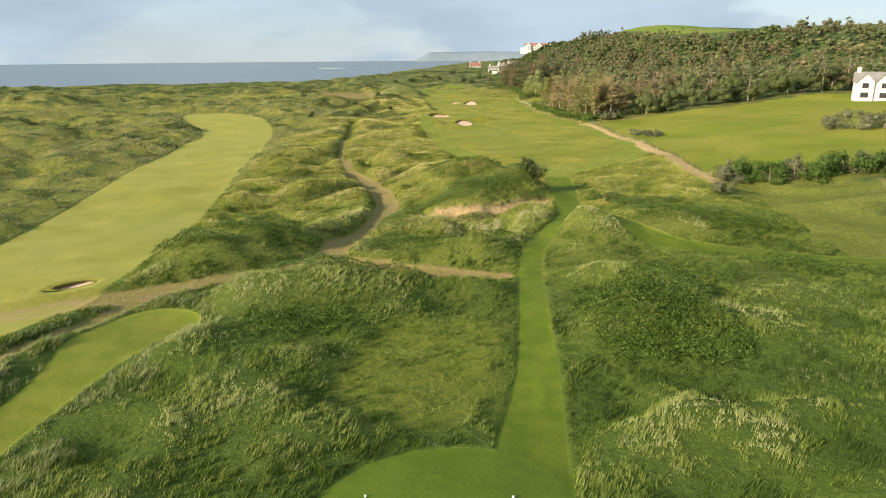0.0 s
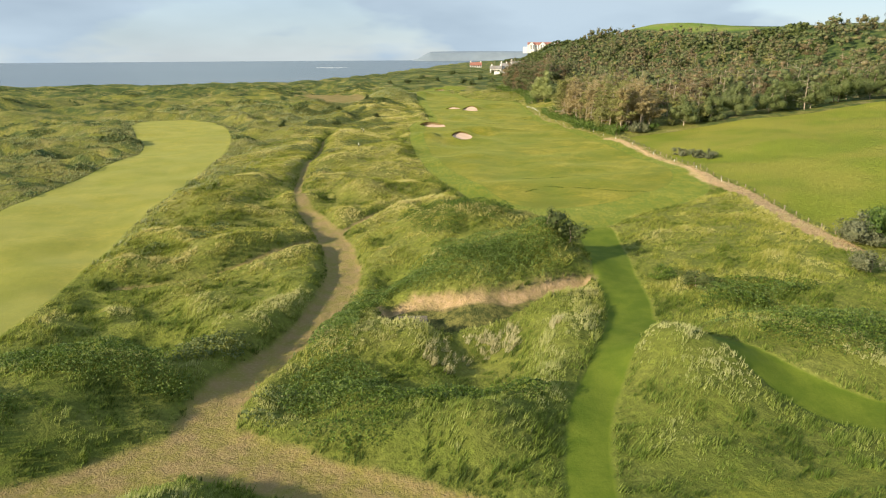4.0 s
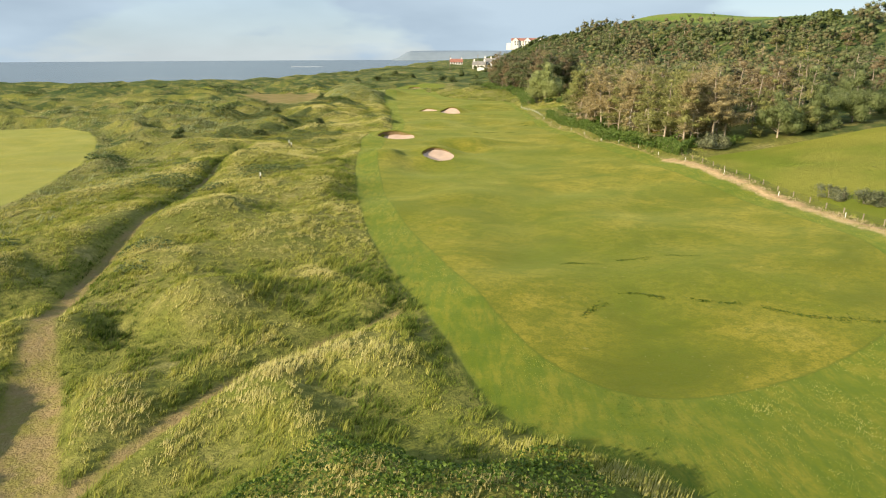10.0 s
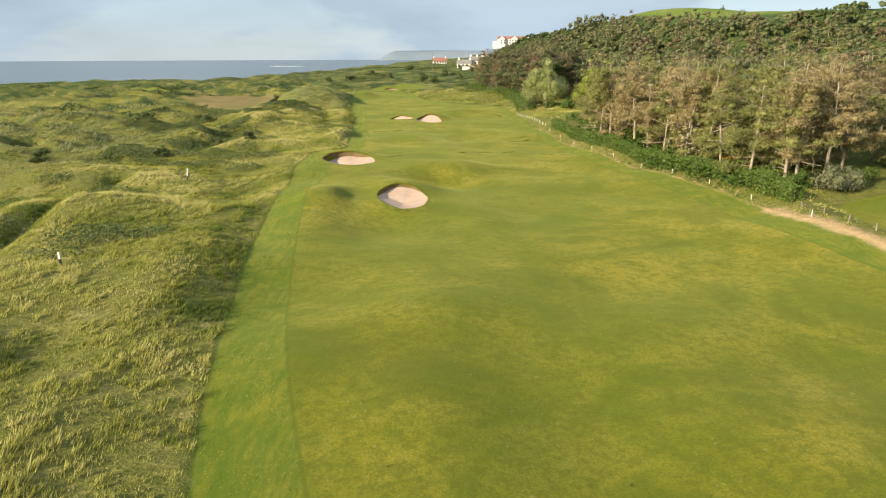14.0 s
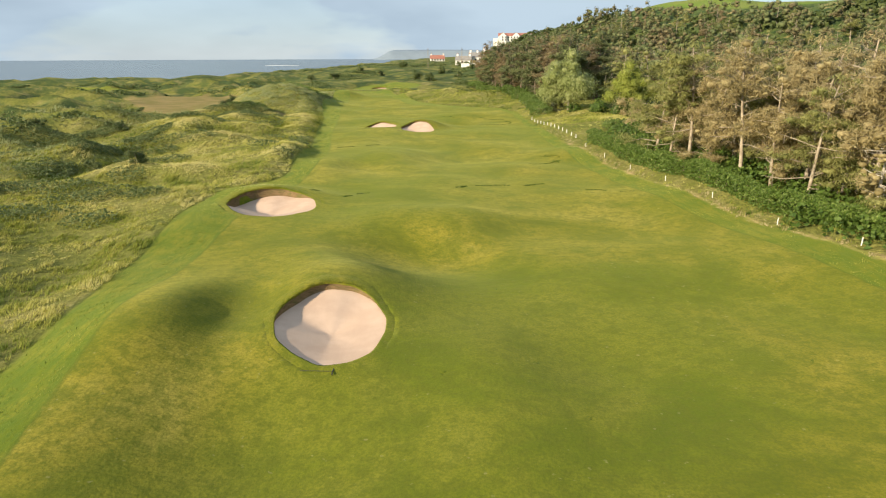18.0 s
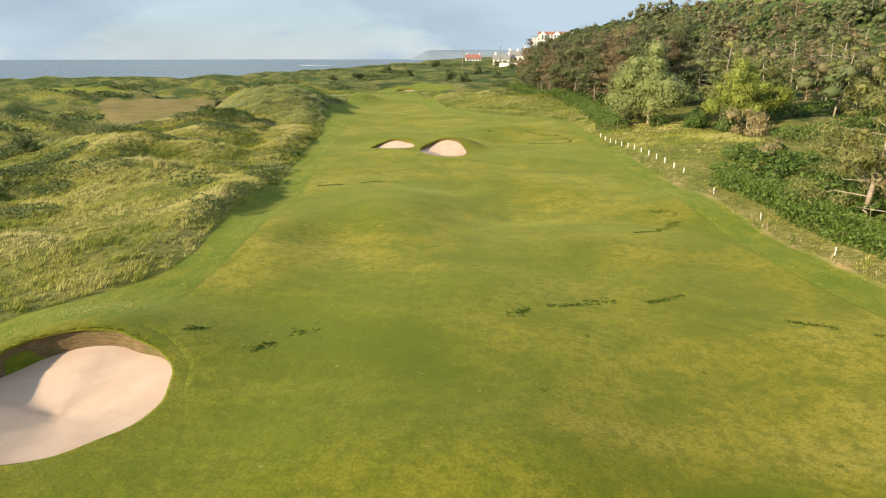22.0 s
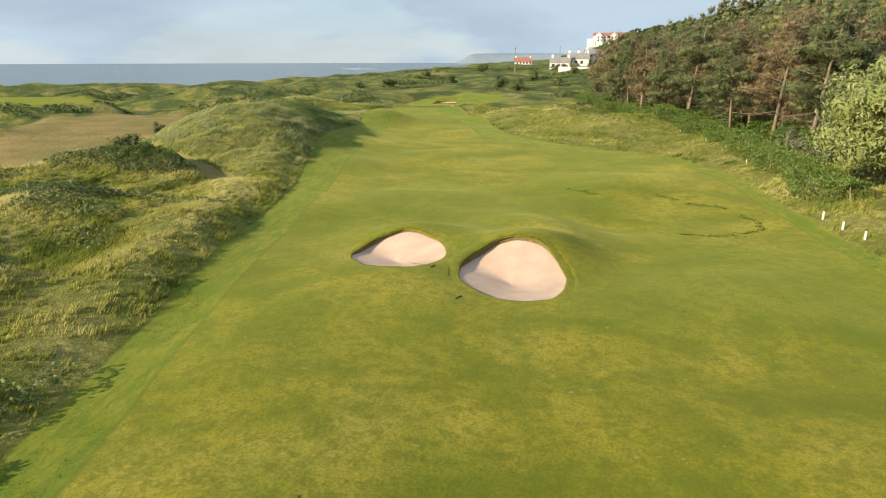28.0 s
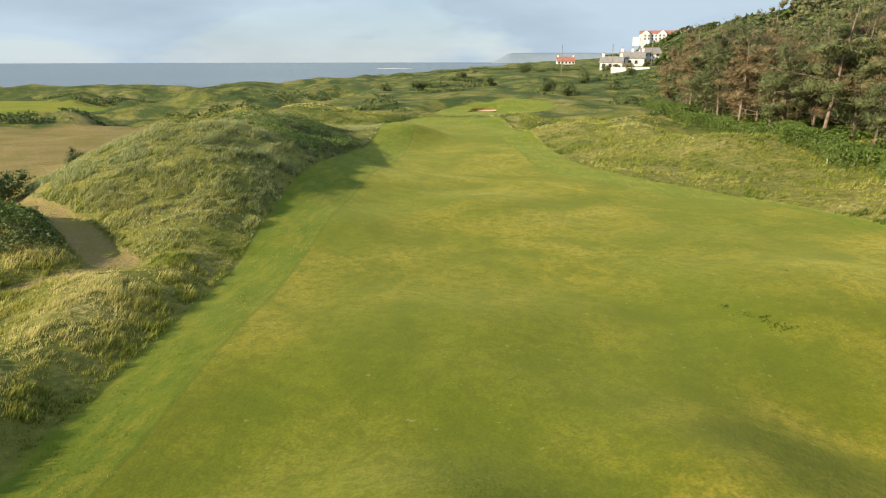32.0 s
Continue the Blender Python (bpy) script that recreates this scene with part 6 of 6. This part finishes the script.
build_cover("dune_scrub", spots, 30, 0.16, 0.8, 53, "grey-green low scrub in the hollows of the dunes", "scrub", M_SCRUB)
spots = []
while len(spots) < 600:
    x, y = (rng.uniform(-330, -58), rng.uniform(70, 480)) if len(spots) < 380 else (rng.uniform(-110, 60), rng.uniform(425, 700))
    if ripple(np.array([x]), np.array([y]), 30, 4)[0] + rng.uniform(-0.3, 0.3) > 0.1:
        spots.append((x, y, rng.uniform(2, 6), rng.uniform(1.2, 3)))
build_cover("far_scrub", spots, 7, 0.42, 0.9, 54, "grey-green scrub on the far dunes", "scrub", M_SCRUB)
spots = [(rng.uniform(50, 330), rng.uniform(420, 1000), rng.uniform(4, 12), rng.uniform(4, 10)) for _ in range(330)]
spots = [q for q in spots if along(RIDGE, np.array([q[0]]), np.array([q[1]]))[0][0] > 16 and inside(PLATEAU, np.array([q[0]]), np.array([q[1]]))[0] < 0 and inside(HILL_FIELD, np.array([q[0]]), np.array([q[1]]))[0] < -8 and q[0] > np.interp(q[1], [420, 600, 1000], [48, 50, 60])]
build_cover("hill_bushes", spots, 1.0, 1.7, 3.6, 55, "dense green bushes covering the hillside", "bushes", M_GORSE)


# ---- dark rings and tufts on the fairway ----
def build_rings():
    rng = np.random.RandomState(61)
    at = []
    for line, per in (([(11, 152.9), (16.3, 153.1), (20.7, 154.6), (23.3, 153.8)], 14), ([(10.7, 141), (14.1, 145.1), (16.2, 145.6), (20.1, 143.7), (23.2, 142.8), (25.5, 140.4), (30, 138.8)], 20),
                      ([(9.2, 247.8), (11, 249), (13.7, 250.1), (16.3, 250.4), (18.8, 251.6)], 24), ([(22.4, 248.3), (24.4, 246.8), (26.9, 245.7)], 16), ([(-1.8, 243.5), (-0.5, 244.9), (0.4, 246.3)], 22),
                      ([(-4.9, 244.4), (-4.3, 245)], 40), ([(2.6, 245.6), (3.6, 245.9)], 30), ([(-7.2, 281.5), (-5.5, 281.4), (-3.2, 282.2), (-1.4, 283.5), (0.5, 284.5)], 24),
                      ([(17.8, 329), (21, 326), (23.8, 321.8), (23.7, 318.5), (20, 315.3), (16.9, 316.7)], 16), ([(22.1, 271.2), (24.2, 270.4), (23.8, 268.2), (21.5, 265.6), (19.4, 264.3)], 22), ([(10.2, 331.7), (12.1, 329.2), (13.1, 329.1)], 18)):
        p = rounded(line, False, 2)
        run = np.r_[0, np.cumsum(np.linalg.norm(np.diff(p, axis=0), axis=1))]
        u = rng.uniform(0, run[-1], int(per * run[-1]))
        u = u[ripple(u + line[0][0], u * 0, 1.6, 3) > -0.35]
        thick = 0.10 + 0.16 * (ripple(u + line[0][1], u * 0, 2.3, 1) > 0.1)
        at.append(np.stack([np.interp(u, run, p[:, 0]) + 0.30 * ripple(u, u * 0 + 3, 0.9, 4) + rng.normal(0, 1, len(u)) * thick,
                            np.interp(u, run, p[:, 1]) + 0.45 * ripple(u, u * 0, 1.1, 2) + rng.normal(0, 1, len(u)) * thick], 1))
    at.append(np.stack([rng.uniform(-2, 32, 60), rng.uniform(136, 345, 60)], 1))
    at = np.concatenate(at)
    x, y = (np.repeat(at[:, k], 4) + rng.normal(0, 0.09, len(at) * 4) for k in (0, 1))
    ok = (sample("fair", x, y) > 0.5) & (sample("bowl", x, y) < 0.01)
    x, y = x[ok], y[ok]
    fv, ff = flakes(np.stack([x, y, sample("z", x, y) + 0.012], 1), 0.075 * rng.uniform(0.6, 1.5, len(x)), rng, 0.03, 1.5, True)
    tagged(part("dark_grass_rings", mesh("dark_grass_rings", fv, ff), M_RING), "thin broken rings of darker grass on the fairway", "grass rings", "", "stuff")



build_rings()
